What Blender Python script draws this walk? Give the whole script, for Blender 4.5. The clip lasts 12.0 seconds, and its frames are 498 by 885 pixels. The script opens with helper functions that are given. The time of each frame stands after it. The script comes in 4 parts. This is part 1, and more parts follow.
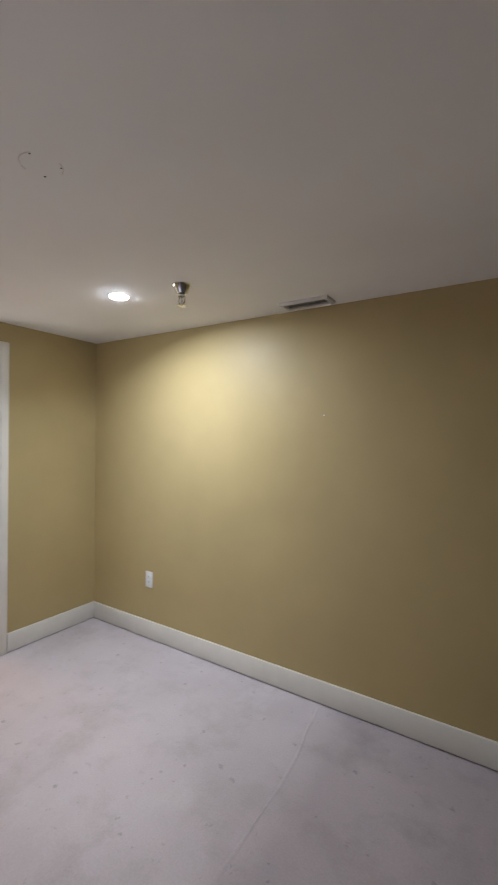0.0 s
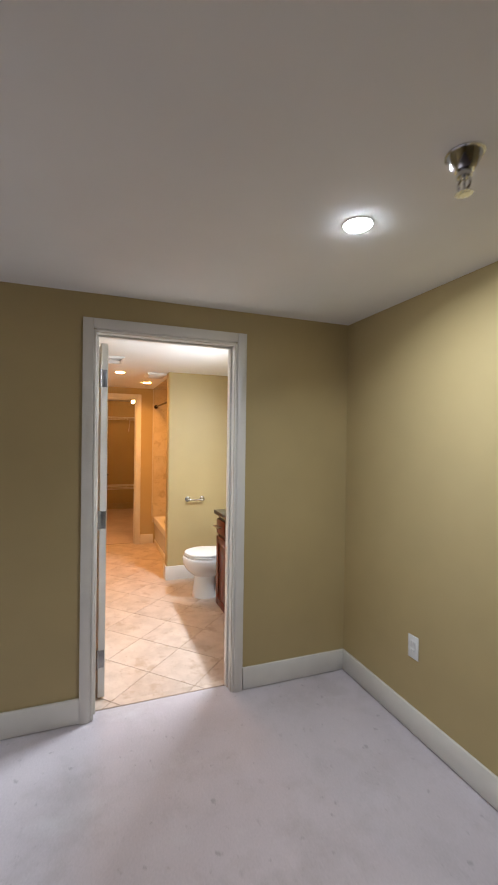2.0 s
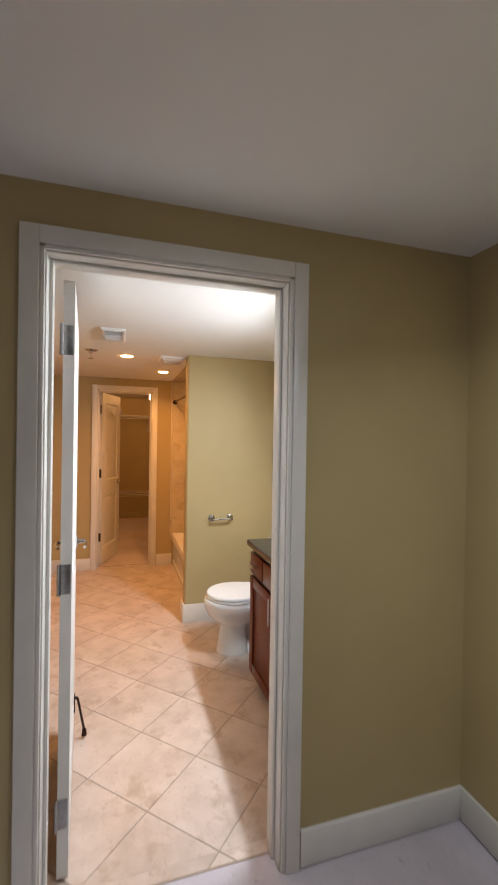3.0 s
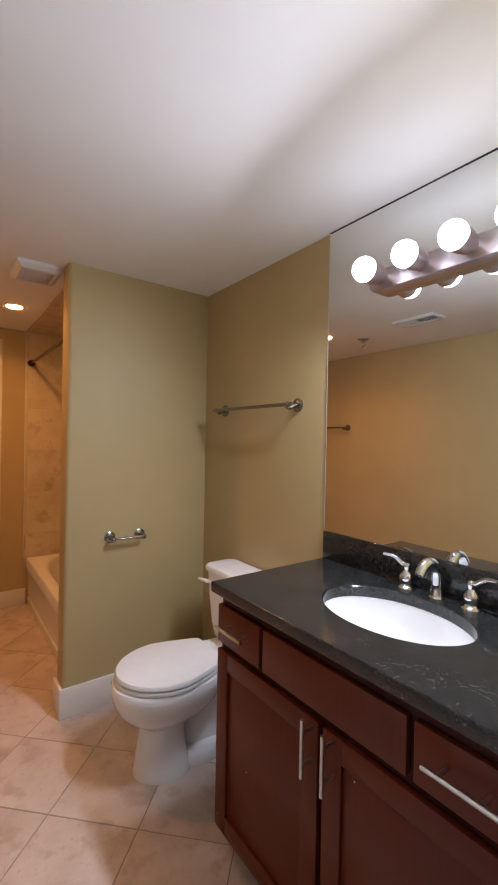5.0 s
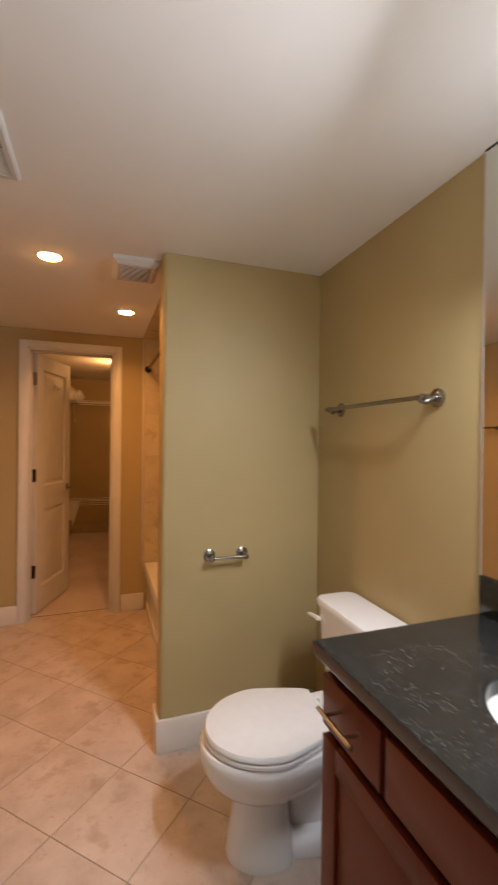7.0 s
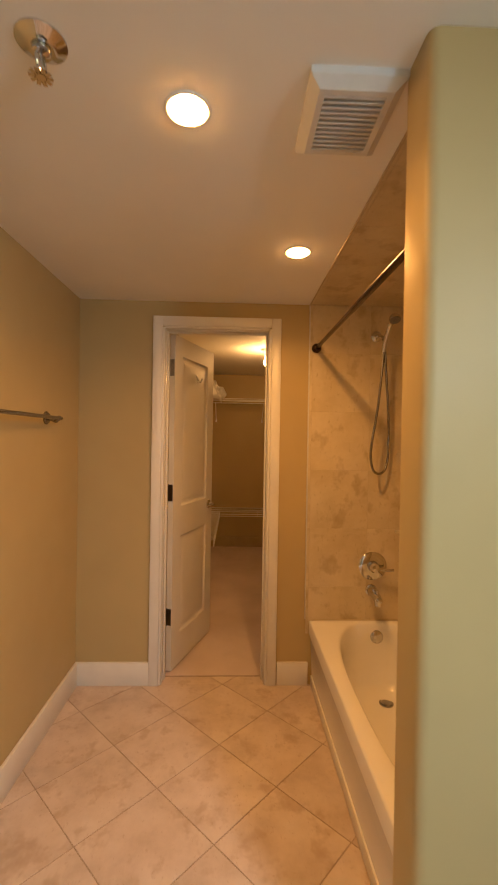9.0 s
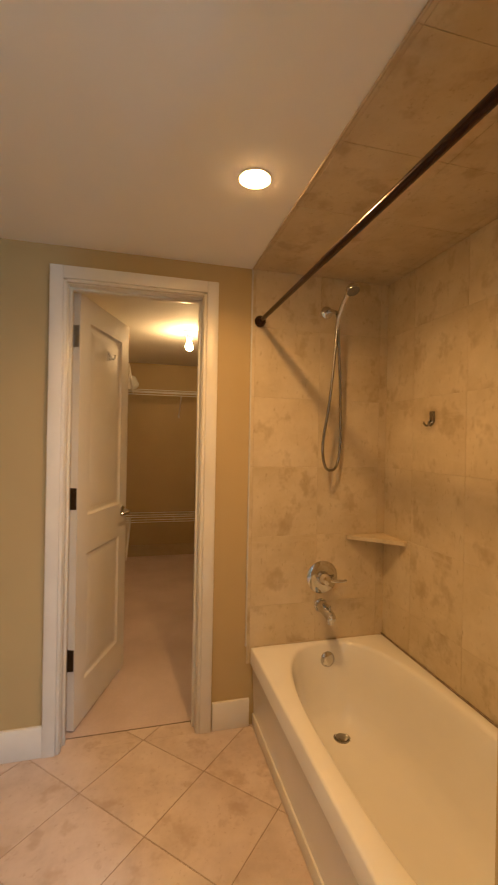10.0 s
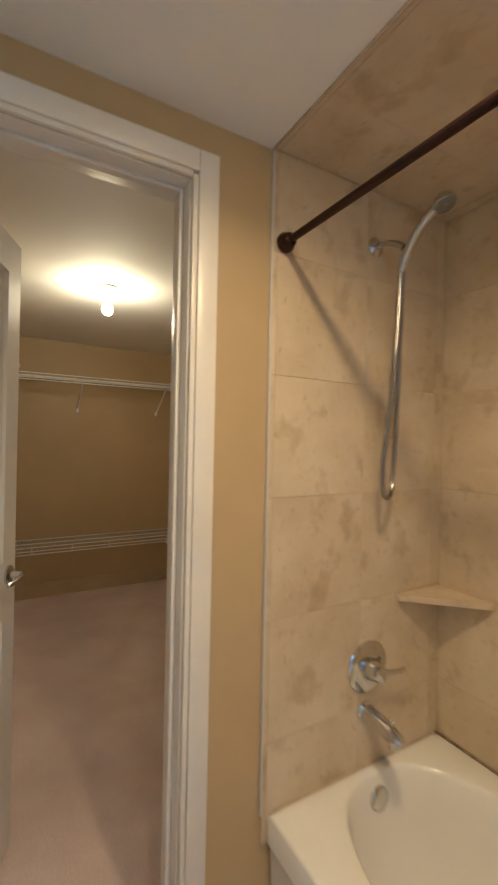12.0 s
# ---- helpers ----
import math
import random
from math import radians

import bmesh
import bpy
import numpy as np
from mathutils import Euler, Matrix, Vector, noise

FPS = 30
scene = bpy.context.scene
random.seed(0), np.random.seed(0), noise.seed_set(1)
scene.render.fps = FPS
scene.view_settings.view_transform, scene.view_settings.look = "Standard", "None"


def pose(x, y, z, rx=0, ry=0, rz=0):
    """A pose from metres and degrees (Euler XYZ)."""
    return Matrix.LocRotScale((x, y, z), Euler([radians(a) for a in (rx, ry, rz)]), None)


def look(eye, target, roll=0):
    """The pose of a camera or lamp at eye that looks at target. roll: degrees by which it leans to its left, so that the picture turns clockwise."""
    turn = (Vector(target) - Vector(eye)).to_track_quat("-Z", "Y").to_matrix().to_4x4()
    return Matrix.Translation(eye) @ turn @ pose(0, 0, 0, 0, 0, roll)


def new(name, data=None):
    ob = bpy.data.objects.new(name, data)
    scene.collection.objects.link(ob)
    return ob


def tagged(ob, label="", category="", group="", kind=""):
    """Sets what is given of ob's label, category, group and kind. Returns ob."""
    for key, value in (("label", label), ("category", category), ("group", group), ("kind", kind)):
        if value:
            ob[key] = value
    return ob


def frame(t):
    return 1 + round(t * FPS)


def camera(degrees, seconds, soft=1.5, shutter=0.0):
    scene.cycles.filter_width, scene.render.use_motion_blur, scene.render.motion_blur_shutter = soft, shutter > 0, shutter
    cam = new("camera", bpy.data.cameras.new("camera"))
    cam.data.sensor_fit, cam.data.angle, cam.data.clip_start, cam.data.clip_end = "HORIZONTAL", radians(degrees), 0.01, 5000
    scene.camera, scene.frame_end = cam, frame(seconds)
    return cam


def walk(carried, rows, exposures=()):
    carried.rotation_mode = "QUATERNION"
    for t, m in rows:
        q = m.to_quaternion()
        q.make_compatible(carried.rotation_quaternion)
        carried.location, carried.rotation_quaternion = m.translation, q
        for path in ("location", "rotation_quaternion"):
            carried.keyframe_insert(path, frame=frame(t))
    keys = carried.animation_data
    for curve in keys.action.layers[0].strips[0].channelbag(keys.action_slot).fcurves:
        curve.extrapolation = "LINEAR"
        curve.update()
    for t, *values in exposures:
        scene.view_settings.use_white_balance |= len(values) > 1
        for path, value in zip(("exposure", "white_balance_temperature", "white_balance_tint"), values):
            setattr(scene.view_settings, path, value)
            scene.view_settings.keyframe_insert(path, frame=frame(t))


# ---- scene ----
cam = camera(61.0, 12.0, 1.8, 0.3)
PATH = [
    (0, (-0.631, 0.419, 1.515), (-1.716, 2.099, 1.489), 0.9),
    (0.5, (-0.559, 0.517, 1.452), (-1.965, 1.938, 1.451), 0.8),
    (1, (-0.556, 0.675, 1.442), (-2.193, 1.824, 1.434), 0.6),
    (1.5, (-0.808, 0.868, 1.441), (-2.601, 1.756, 1.431), 0.9),
    (2, (-1.212, 1.084, 1.504), (-3.083, 1.789, 1.49), 0.8),
    (2.5, (-1.687, 1.278, 1.508), (-3.597, 1.87, 1.496), 0.8),
    (3, (-2.221, 1.325, 1.514), (-4.132, 1.914, 1.502), 0.9),
    (3.2, (-2.407, 1.346, 1.531), (-4.311, 1.957, 1.515), 0.6),
    (4.8, (-3.482, 1.38, 1.387), (-5.143, 2.494, 1.378), 0.9),
    (5, (-3.542, 1.361, 1.363), (-5.152, 2.548, 1.353), 1.1),
    (5.5, (-3.64, 1.359, 1.317), (-5.143, 2.678, 1.316), 1.1),
    (6, (-3.699, 1.395, 1.303), (-5.162, 2.759, 1.296), 0.8),
    (6.5, (-3.737, 1.515, 1.321), (-5.368, 2.673, 1.32), 0.8),
    (7, (-3.822, 1.607, 1.374), (-5.709, 2.269, 1.37), 0.6),
    (7.5, (-4.045, 1.615, 1.408), (-6.033, 1.839, 1.402), 0.6),
    (7.7, (-4.147, 1.606, 1.414), (-6.145, 1.692, 1.417), 0.6),
    (9.3, (-5.091, 1.479, 1.423), (-7.09, 1.546, 1.406), 1.0),
    (9.5, (-5.195, 1.46, 1.413), (-7.187, 1.637, 1.399), 1.0),
    (10, (-5.382, 1.418, 1.374), (-7.319, 1.915, 1.369), 1.1),
    (10.5, (-5.499, 1.373, 1.36), (-7.329, 2.18, 1.362), 1.1),
    (11, (-5.659, 1.311, 1.354), (-7.353, 2.374, 1.351), 1.2),
    (11.5, (-5.938, 1.265, 1.346), (-7.588, 2.395, 1.35), 1.3),
    (12, (-6.379, 1.311, 1.403), (-8.116, 2.303, 1.401), 1.2),
]
EXPOSURES = [(0, 1.32, 6500, 13), (1, 1.15, 6500, 13), (2, 0.92, 6550, 13), (3, 0.55, 6600, 15), (5, -0.15, 6350, 23), (6, -0.08, 6450, 24), (6.5, -0.05, 6600, 22), (7.5, 0.06, 7200, 16), (9.5, 0.5, 5950, 1), (10.0, 0.62, 5100, -4), (10.5, 0.73, 4300, -8), (11.5, 0.8, 3550, -9), (12, 0.82, 3550, -9)]
walk(cam, [(t, look(eye, target, roll)) for t, eye, target, roll in PATH], EXPOSURES)

# ---- light settings ----
COOL = (0.80, 0.915, 1.03)      # vanity globes and the bedroom downlight
WARM = (1.0, 0.45, 0.122)       # bathroom downlights and closet bulb
GLOBE_STRENGTH, GLOBE_BEAM = 16.0, 9.4   # the glow of each globe, and the watts that it throws forward
BED_LENS, BATH_LENS, CLOSET_BULB = 120.0, 112.0, 270.0
BED_CAN, BED_FILL, BATH_CAN = 6.4, 9.5, 4.9   # watts of the deeper cans' beams; the second can is added and unseen

world = bpy.data.worlds.new("world")
scene.world = world
world.use_nodes = True
world.node_tree.nodes["Background"].inputs["Color"].default_value = (0.02, 0.022, 0.025, 1)
world.node_tree.nodes["Background"].inputs["Strength"].default_value = 0.2


# ---- materials ----
class Nodes:
    """A short hand for building one node material."""

    def __init__(self, name, rough=0.5, metal=0.0, spec=0.5):
        self.mat = bpy.data.materials.new(name)
        self.mat.use_nodes = True
        self.nt = self.mat.node_tree
        self.bsdf = self.nt.nodes["Principled BSDF"]
        self.bsdf.inputs["Roughness"].default_value = rough
        self.bsdf.inputs["Metallic"].default_value = metal
        self.bsdf.inputs["Specular IOR Level"].default_value = spec
        self.coord = self.nt.nodes.new("ShaderNodeTexCoord")
        self.heights = []

    def node(self, kind, **ins):
        n = self.nt.nodes.new(kind)
        for k, v in ins.items():
            n.inputs[k.replace("_", " ")].default_value = v
        return n

    def link(self, a, b):
        self.nt.links.new(a, b)

    def noise(self, scale, detail=4.0, rough=0.55, stretch=(1, 1, 1), seed=None):
        m = self.node("ShaderNodeMapping")
        m.inputs["Scale"].default_value = stretch
        self.link(self.coord.outputs["Object"], m.inputs["Vector"])
        n = self.node("ShaderNodeTexNoise", Scale=scale, Detail=detail, Roughness=rough)
        vec = m.outputs[0]
        if seed is not None:
            add = self.node("ShaderNodeVectorMath")
            self.link(vec, add.inputs[0])
            self.link(seed, add.inputs[1])
            vec = add.outputs[0]
        self.link(vec, n.inputs["Vector"])
        return n.outputs["Fac"]

    def ramp(self, fac, stops):
        r = self.nt.nodes.new("ShaderNodeValToRGB")
        els = r.color_ramp.elements
        els[0].position, els[0].color = stops[0][0], (*stops[0][1], 1)
        els[1].position, els[1].color = stops[-1][0], (*stops[-1][1], 1)
        for p, c in stops[1:-1]:
            e = els.new(p)
            e.color = (*c, 1)
        self.link(fac, r.inputs["Fac"])
        return r.outputs["Color"]

    def mix(self, a, b, fac, mode="MIX"):
        n = self.nt.nodes.new("ShaderNodeMix")
        n.data_type, n.blend_type = "RGBA", mode
        for sock, v in ((n.inputs[6], a), (n.inputs[7], b), (n.inputs[0], fac)):
            if isinstance(v, (int, float)):
                sock.default_value = v
            elif isinstance(v, tuple):
                sock.default_value = (*v, 1)
            else:
                self.link(v, sock)
        return n.outputs[2]

    def colour(self, c):
        if isinstance(c, tuple):
            self.bsdf.inputs["Base Color"].default_value = (*c, 1)
        else:
            self.link(c, self.bsdf.inputs["Base Color"])
        return self

    def rough(self, fac, lo, hi):
        m = self.node("ShaderNodeMapRange")
        m.inputs["To Min"].default_value, m.inputs["To Max"].default_value = lo, hi
        self.link(fac, m.inputs["Value"])
        self.link(m.outputs[0], self.bsdf.inputs["Roughness"])
        return self

    def bump(self, fac, strength, distance=0.002):
        b = self.node("ShaderNodeBump", Strength=strength, Distance=distance)
        self.link(fac, b.inputs["Height"])
        if self.heights:
            self.link(self.heights[-1], b.inputs["Normal"])
        self.heights.append(b.outputs[0])
        self.link(b.outputs[0], self.bsdf.inputs["Normal"])
        return self

    def random(self):
        return self.nt.nodes.new("ShaderNodeObjectInfo").outputs["Random"]


def paint(name, base, rough=0.55, vary=0.05, bump=0.12):
    """Rolled wall paint: faint blotches and orange peel."""
    n = Nodes(name, rough, spec=0.35)
    big = n.noise(1.7, 3)
    dark = tuple(c * (1 - vary) for c in base)
    lite = tuple(min(1, c * (1 + vary)) for c in base)
    n.colour(n.ramp(big, [(0.3, dark), (0.7, lite)]))
    n.rough(n.noise(9, 3), rough - 0.08, rough + 0.08)
    n.bump(n.noise(260, 2), bump, 0.001)
    n.bump(n.noise(5, 2), 0.15, 0.004)
    return n.mat


def plain(name, base, rough=0.4, metal=0.0, vary=0.04, scale=30, bump=0.0, spec=0.5):
    n = Nodes(name, rough, metal, spec)
    f = n.noise(scale, 3)
    n.colour(n.ramp(f, [(0.3, tuple(c * (1 - vary) for c in base)), (0.7, tuple(min(1, c * (1 + vary)) for c in base))]))
    n.rough(n.noise(scale * 0.4, 3), max(0.02, rough - 0.06), rough + 0.06)
    if bump:
        n.bump(n.noise(scale * 6, 2), bump, 0.001)
    return n.mat


WALL = paint("khaki_wall_paint", (0.452, 0.347, 0.166), 0.5)
CEIL = paint("white_ceiling_paint", (0.80, 0.785, 0.755), 0.75, 0.03, 0.2)
TRIM = plain("white_trim_paint", (0.72, 0.685, 0.62), 0.35, vary=0.04, scale=6, bump=0.02)
DOOR = plain("white_door_paint", (0.72, 0.70, 0.66), 0.5, vary=0.03, scale=5, bump=0.03)
PORCELAIN = plain("white_porcelain", (0.80, 0.80, 0.79), 0.08, vary=0.01, scale=4)
TUBWHITE = plain("white_tub_enamel", (0.78, 0.765, 0.74), 0.16, vary=0.025, scale=3)
PLASTIC = plain("white_plastic", (0.75, 0.75, 0.73), 0.35, vary=0.02)
CHROME = plain("chrome", (0.62, 0.62, 0.63), 0.045, 1.0, vary=0.02)
NICKEL = plain("brushed_nickel", (0.30, 0.29, 0.275), 0.24, 1.0, vary=0.06, scale=60)
FIXTURE = plain("satin_nickel_bar", (0.50, 0.44, 0.44), 0.33, 1.0, vary=0.05, scale=20)
BRONZE = plain("dark_bronze", (0.045, 0.024, 0.018), 0.22, 0.85, vary=0.2, scale=40)
HINGE = plain("steel_hinge", (0.36, 0.36, 0.36), 0.35, 1.0, vary=0.12, scale=80)
# darker, browner metal for the two lower closet hinges
DARKHINGE = plain("dark_brown_hinge", (0.10, 0.075, 0.05), 0.4, 1.0, vary=0.2, scale=80)
REGISTER = plain("register_enamel", (0.61, 0.605, 0.59), 0.45, vary=0.03)
BLACK = plain("dark_void", (0.012, 0.012, 0.012), 0.8)
DUCT = plain("grey_duct", (0.17, 0.165, 0.16), 0.6)
PULL = plain("bright_brushed_steel", (0.60, 0.585, 0.56), 0.3, 1.0, vary=0.04, scale=60)
SCREW = plain("screw_dark", (0.06, 0.06, 0.06), 0.4, 0.8)
WIRE = plain("white_vinyl_wire", (0.80, 0.79, 0.76), 0.4)
TANTRIM = plain("khaki_closet_baseboard", (0.47, 0.37, 0.20), 0.5, vary=0.06, scale=8)
STEELTRIM = plain("pale_metal_tile_trim", (0.60, 0.58, 0.54), 0.5, 0.2)


def mirror_material():
    n = Nodes("mirror_glass", 0.012, 1.0)
    n.colour((0.86, 0.88, 0.87))
    return n.mat


def glow(name, colour, strength):
    n = Nodes(name, 0.4)
    n.colour((0.9, 0.9, 0.9))
    n.bsdf.inputs["Emission Color"].default_value = (*colour, 1)
    n.bsdf.inputs["Emission Strength"].default_value = strength
    return n.mat


MIRROR = mirror_material()
GLOBE = glow("lit_globe", COOL, GLOBE_STRENGTH)
LENS_COOL = glow("lit_lens_cool", COOL, BED_LENS)
LENS_WARM = glow("lit_lens_warm", WARM, BATH_LENS)
BULB_WARM = glow("lit_bulb_warm", (1.0, 0.50, 0.17), CLOSET_BULB)


def concrete_material():
    """Pale worn slab with smudges, scuffs and dark specks."""
    n = Nodes("pale_grey_slab", 0.8, spec=0.25)
    c = n.ramp(n.noise(1.1, 5, 0.55), [(0.3, (0.50, 0.445, 0.46)), (0.55, (0.59, 0.53, 0.55)), (0.75, (0.66, 0.60, 0.62))])
    scuff = n.ramp(n.noise(3.4, 6, 0.65), [(0.50, (0, 0, 0)), (0.72, (0.75, 0.75, 0.75))])
    c = n.mix(c, (0.45, 0.405, 0.405), scuff)
    spots = n.ramp(n.noise(8.5, 6, 0.7, (1.0, 1.6, 1.0)), [(0.62, (0, 0, 0)), (0.78, (0.5, 0.5, 0.5))])
    c = n.mix(c, (0.30, 0.27, 0.27), spots)
    specks = n.ramp(n.noise(23, 3, 0.5), [(0.66, (0, 0, 0)), (0.74, (0.6, 0.6, 0.6))])
    c = n.mix(c, (0.33, 0.30, 0.30), specks)
    pale = n.ramp(n.noise(2.3, 7, 0.7, (1.0, 0.55, 1.0)), [(0.56, (0, 0, 0)), (0.72, (0.6, 0.6, 0.6))])
    c = n.mix(c, (0.66, 0.635, 0.645), pale)
    c = n.mix(c, n.ramp(n.noise(120, 3), [(0.3, (0.9, 0.9, 0.9)), (0.7, (1, 1, 1))]), 1.0, "MULTIPLY")
    # colour turns darker east of the crack, with a ragged edge
    xyz, wob = n.node("ShaderNodeSeparateXYZ"), n.node("ShaderNodeMath")
    n.link(n.coord.outputs["Object"], xyz.inputs[0])
    wob.operation = "MULTIPLY_ADD"
    n.link(n.noise(4.0, 5, 0.6), wob.inputs[0])
    wob.inputs[1].default_value = 0.22
    n.link(xyz.outputs["X"], wob.inputs[2])
    step = n.node("ShaderNodeMapRange", From_Min=-1.46, From_Max=-1.26)
    n.link(wob.outputs[0], step.inputs["Value"])
    c = n.mix(c, n.ramp(step.outputs[0], [(0.0, (1, 1, 1)), (1.0, (0.77, 0.75, 0.75))]), 1.0, "MULTIPLY")
    n.colour(c)
    n.bump(n.noise(190, 3), 0.25, 0.003)
    n.bump(n.noise(9, 4), 0.2, 0.006)
    return n.mat


def carpet_material():
    n = Nodes("beige_carpet", 0.95, spec=0.1)
    c = n.ramp(n.noise(3.0, 5), [(0.3, (0.62, 0.505, 0.46)), (0.7, (0.76, 0.635, 0.585))])
    c = n.mix(c, n.ramp(n.noise(300, 2), [(0.3, (0.7, 0.7, 0.7)), (0.7, (1, 1, 1))]), 1.0, "MULTIPLY")
    n.colour(c)
    n.bump(n.noise(320, 2), 0.6, 0.004)
    return n.mat


def stone_tile_material(name, low, mid, high, spot, rough=0.35, amount=0.7):
    """Honed travertine: clouds, brown pits and streaks, other in each tile."""
    n = Nodes(name, rough, spec=0.4)
    rnd = n.random()
    seed = n.node("ShaderNodeVectorMath")
    seed.operation = "SCALE"
    seed.inputs[0].default_value = (37.0, 91.0, 53.0)
    n.link(rnd, seed.inputs["Scale"])
    s = seed.outputs[0]
    c = n.ramp(n.noise(5.5, 6, 0.6, seed=s), [(0.28, low), (0.5, mid), (0.72, high)])
    blot = n.ramp(n.noise(9, 3, 0.6, (1.0, 1.0, 0.8), seed=s), [(0.55, (0, 0, 0)), (0.64, (amount * 0.55, amount * 0.55, amount * 0.55)), (0.80, (amount, amount, amount))])
    c = n.mix(c, spot, blot)
    pits = n.ramp(n.noise(34, 4, 0.6, (1.6, 1.6, 0.8), seed=s), [(0.60, (0, 0, 0)), (0.76, (amount * 0.8, amount * 0.8, amount * 0.8))])
    c = n.mix(c, spot, pits)
    vein = n.ramp(n.noise(9, 5, 0.7, (0.5, 0.5, 2.2), seed=s), [(0.56, (0, 0, 0)), (0.7, (0.45, 0.45, 0.45))])
    c = n.mix(c, high, vein)
    tint = n.ramp(rnd, [(0.0, (0.95, 0.95, 0.945)), (1.0, (1.0, 1.0, 1.0))])
    n.colour(n.mix(c, tint, 1.0, "MULTIPLY"))
    n.rough(n.noise(20, 3), rough - 0.1, rough + 0.12)
    n.bump(n.noise(60, 4), 0.12, 0.002)
    return n.mat


SLAB = concrete_material()
CARPET = carpet_material()
FLOORTILE = stone_tile_material("beige_floor_tile", (0.455, 0.36, 0.287), (0.58, 0.47, 0.39), (0.66, 0.555, 0.47), (0.40, 0.285, 0.195), 0.38, 0.85)
WALLTILE = stone_tile_material("beige_stone_wall_tile", (0.508, 0.414, 0.256), (0.583, 0.487, 0.317), (0.648, 0.555, 0.387), (0.335, 0.244, 0.126), 0.42, 0.72)
GROUT = plain("tan_grout", (0.33, 0.25, 0.175), 0.9, vary=0.12, scale=25)
WALLGROUT = plain("pale_wall_grout", (0.50, 0.41, 0.275), 0.9, vary=0.12, scale=25)

# old caulk of the tub, and the colour of the carpet's shadow strip
CAULK_AND_SHADE = plain("aged_caulk_and_edge_shade", (0.24, 0.185, 0.13), 0.7, vary=0.4, scale=40)


def cherry_material():
    """Dark cherry veneer with a fine upright grain."""
    n = Nodes("dark_cherry_wood", 0.33, spec=0.3)
    g = n.noise(14, 6, 0.65, (6, 6, 0.5))
    c = n.ramp(g, [(0.25, (0.100, 0.0150, 0.0050)), (0.55, (0.115, 0.0185, 0.0060)), (0.8, (0.130, 0.0225, 0.0075))])
    c = n.mix(c, n.ramp(n.noise(2.5, 3), [(0.3, (0.8, 0.8, 0.8)), (0.7, (1, 1, 1))]), 1.0, "MULTIPLY")
    n.colour(c)
    n.rough(n.noise(6, 3), 0.25, 0.42)
    n.bump(n.noise(40, 3, 0.6, (5, 5, 0.4)), 0.06, 0.001)
    return n.mat


def granite_material():
    """Near-black polished granite with grey-green flecks."""
    n = Nodes("black_granite", 0.12, spec=0.5)
    c = n.ramp(n.noise(55, 6, 0.7), [(0.35, (0.009, 0.0095, 0.0095)), (0.6, (0.020, 0.021, 0.020)), (0.75, (0.036, 0.038, 0.034))])
    fleck = n.ramp(n.noise(130, 4, 0.7), [(0.55, (0, 0, 0)), (0.70, (1, 1, 1))])
    gate = n.ramp(n.noise(13, 4), [(0.40, (0, 0, 0)), (0.62, (0.9, 0.9, 0.9))])
    n.colour(n.mix(n.mix(c, (0.11, 0.109, 0.100), n.mix(fleck, gate, 1.0, "MULTIPLY")), (0.055, 0.054, 0.050), n.ramp(n.noise(9, 6, 0.7), [(0.58, (0, 0, 0)), (0.75, (0.5, 0.5, 0.5))])))
    n.rough(n.noise(30, 3), 0.09, 0.18)
    return n.mat


CHERRY = cherry_material()
# darker cherry for recessed parts; the shade of the gaps is put into it
CHERRYSHADE = plain("cherry_gap_shade", (0.045, 0.0075, 0.0035), 0.5, spec=0.2)
GRANITE = granite_material()


# ---- mesh helpers ----
def box(bm, x0, x1, y0, y1, z0, z1, bevel=0.0, seg=2):
    m = Matrix.LocRotScale(((x0 + x1) / 2, (y0 + y1) / 2, (z0 + z1) / 2), None, (abs(x1 - x0), abs(y1 - y0), abs(z1 - z0)))
    vs = bmesh.ops.create_cube(bm, size=1.0, matrix=m)["verts"]
    if bevel:
        es = list({e for v in vs for e in v.link_edges})
        bmesh.ops.bevel(bm, geom=es, offset=bevel, segments=seg, affect="EDGES", profile=0.5)
    return bm


def cyl(bm, p0, p1, r0, r1=None, seg=24, caps=True):
    p0, p1 = Vector(p0), Vector(p1)
    d = p1 - p0
    m = Matrix.Translation((p0 + p1) / 2) @ d.to_track_quat("Z", "Y").to_matrix().to_4x4()
    bmesh.ops.create_cone(bm, cap_ends=caps, cap_tris=False, segments=seg, radius1=r0, radius2=r0 if r1 is None else r1, depth=d.length, matrix=m)
    return bm


def ball(bm, c, r, sx=1, sy=1, sz=1, seg=24):
    bmesh.ops.create_uvsphere(bm, u_segments=seg, v_segments=seg // 2, radius=r, matrix=Matrix.LocRotScale(c, None, (sx, sy, sz)))
    return bm


def loft(bm, rings, closed_ends=(True, True)):
    """Skins a row of point rings of equal length."""
    made = [[bm.verts.new(p) for p in ring] for ring in rings]
    n = len(made[0])
    for a, b in zip(made, made[1:]):
        for i in range(n):
            bm.faces.new((a[i], a[(i + 1) % n], b[(i + 1) % n], b[i]))
    if closed_ends[0]:
        bm.faces.new(list(reversed(made[0])))
    if closed_ends[1]:
        bm.faces.new(made[-1])
    return made


def lathe(bm, base, axis, profile, seg=28):
    """profile: rows of (distance along axis, radius)."""
    q = Vector(axis).to_track_quat("Z", "Y")
    rings = [[Vector(base) + q @ Vector((r * math.cos(2 * math.pi * i / seg), r * math.sin(2 * math.pi * i / seg), h)) for i in range(seg)] for h, r in profile]
    loft(bm, rings)
    return bm


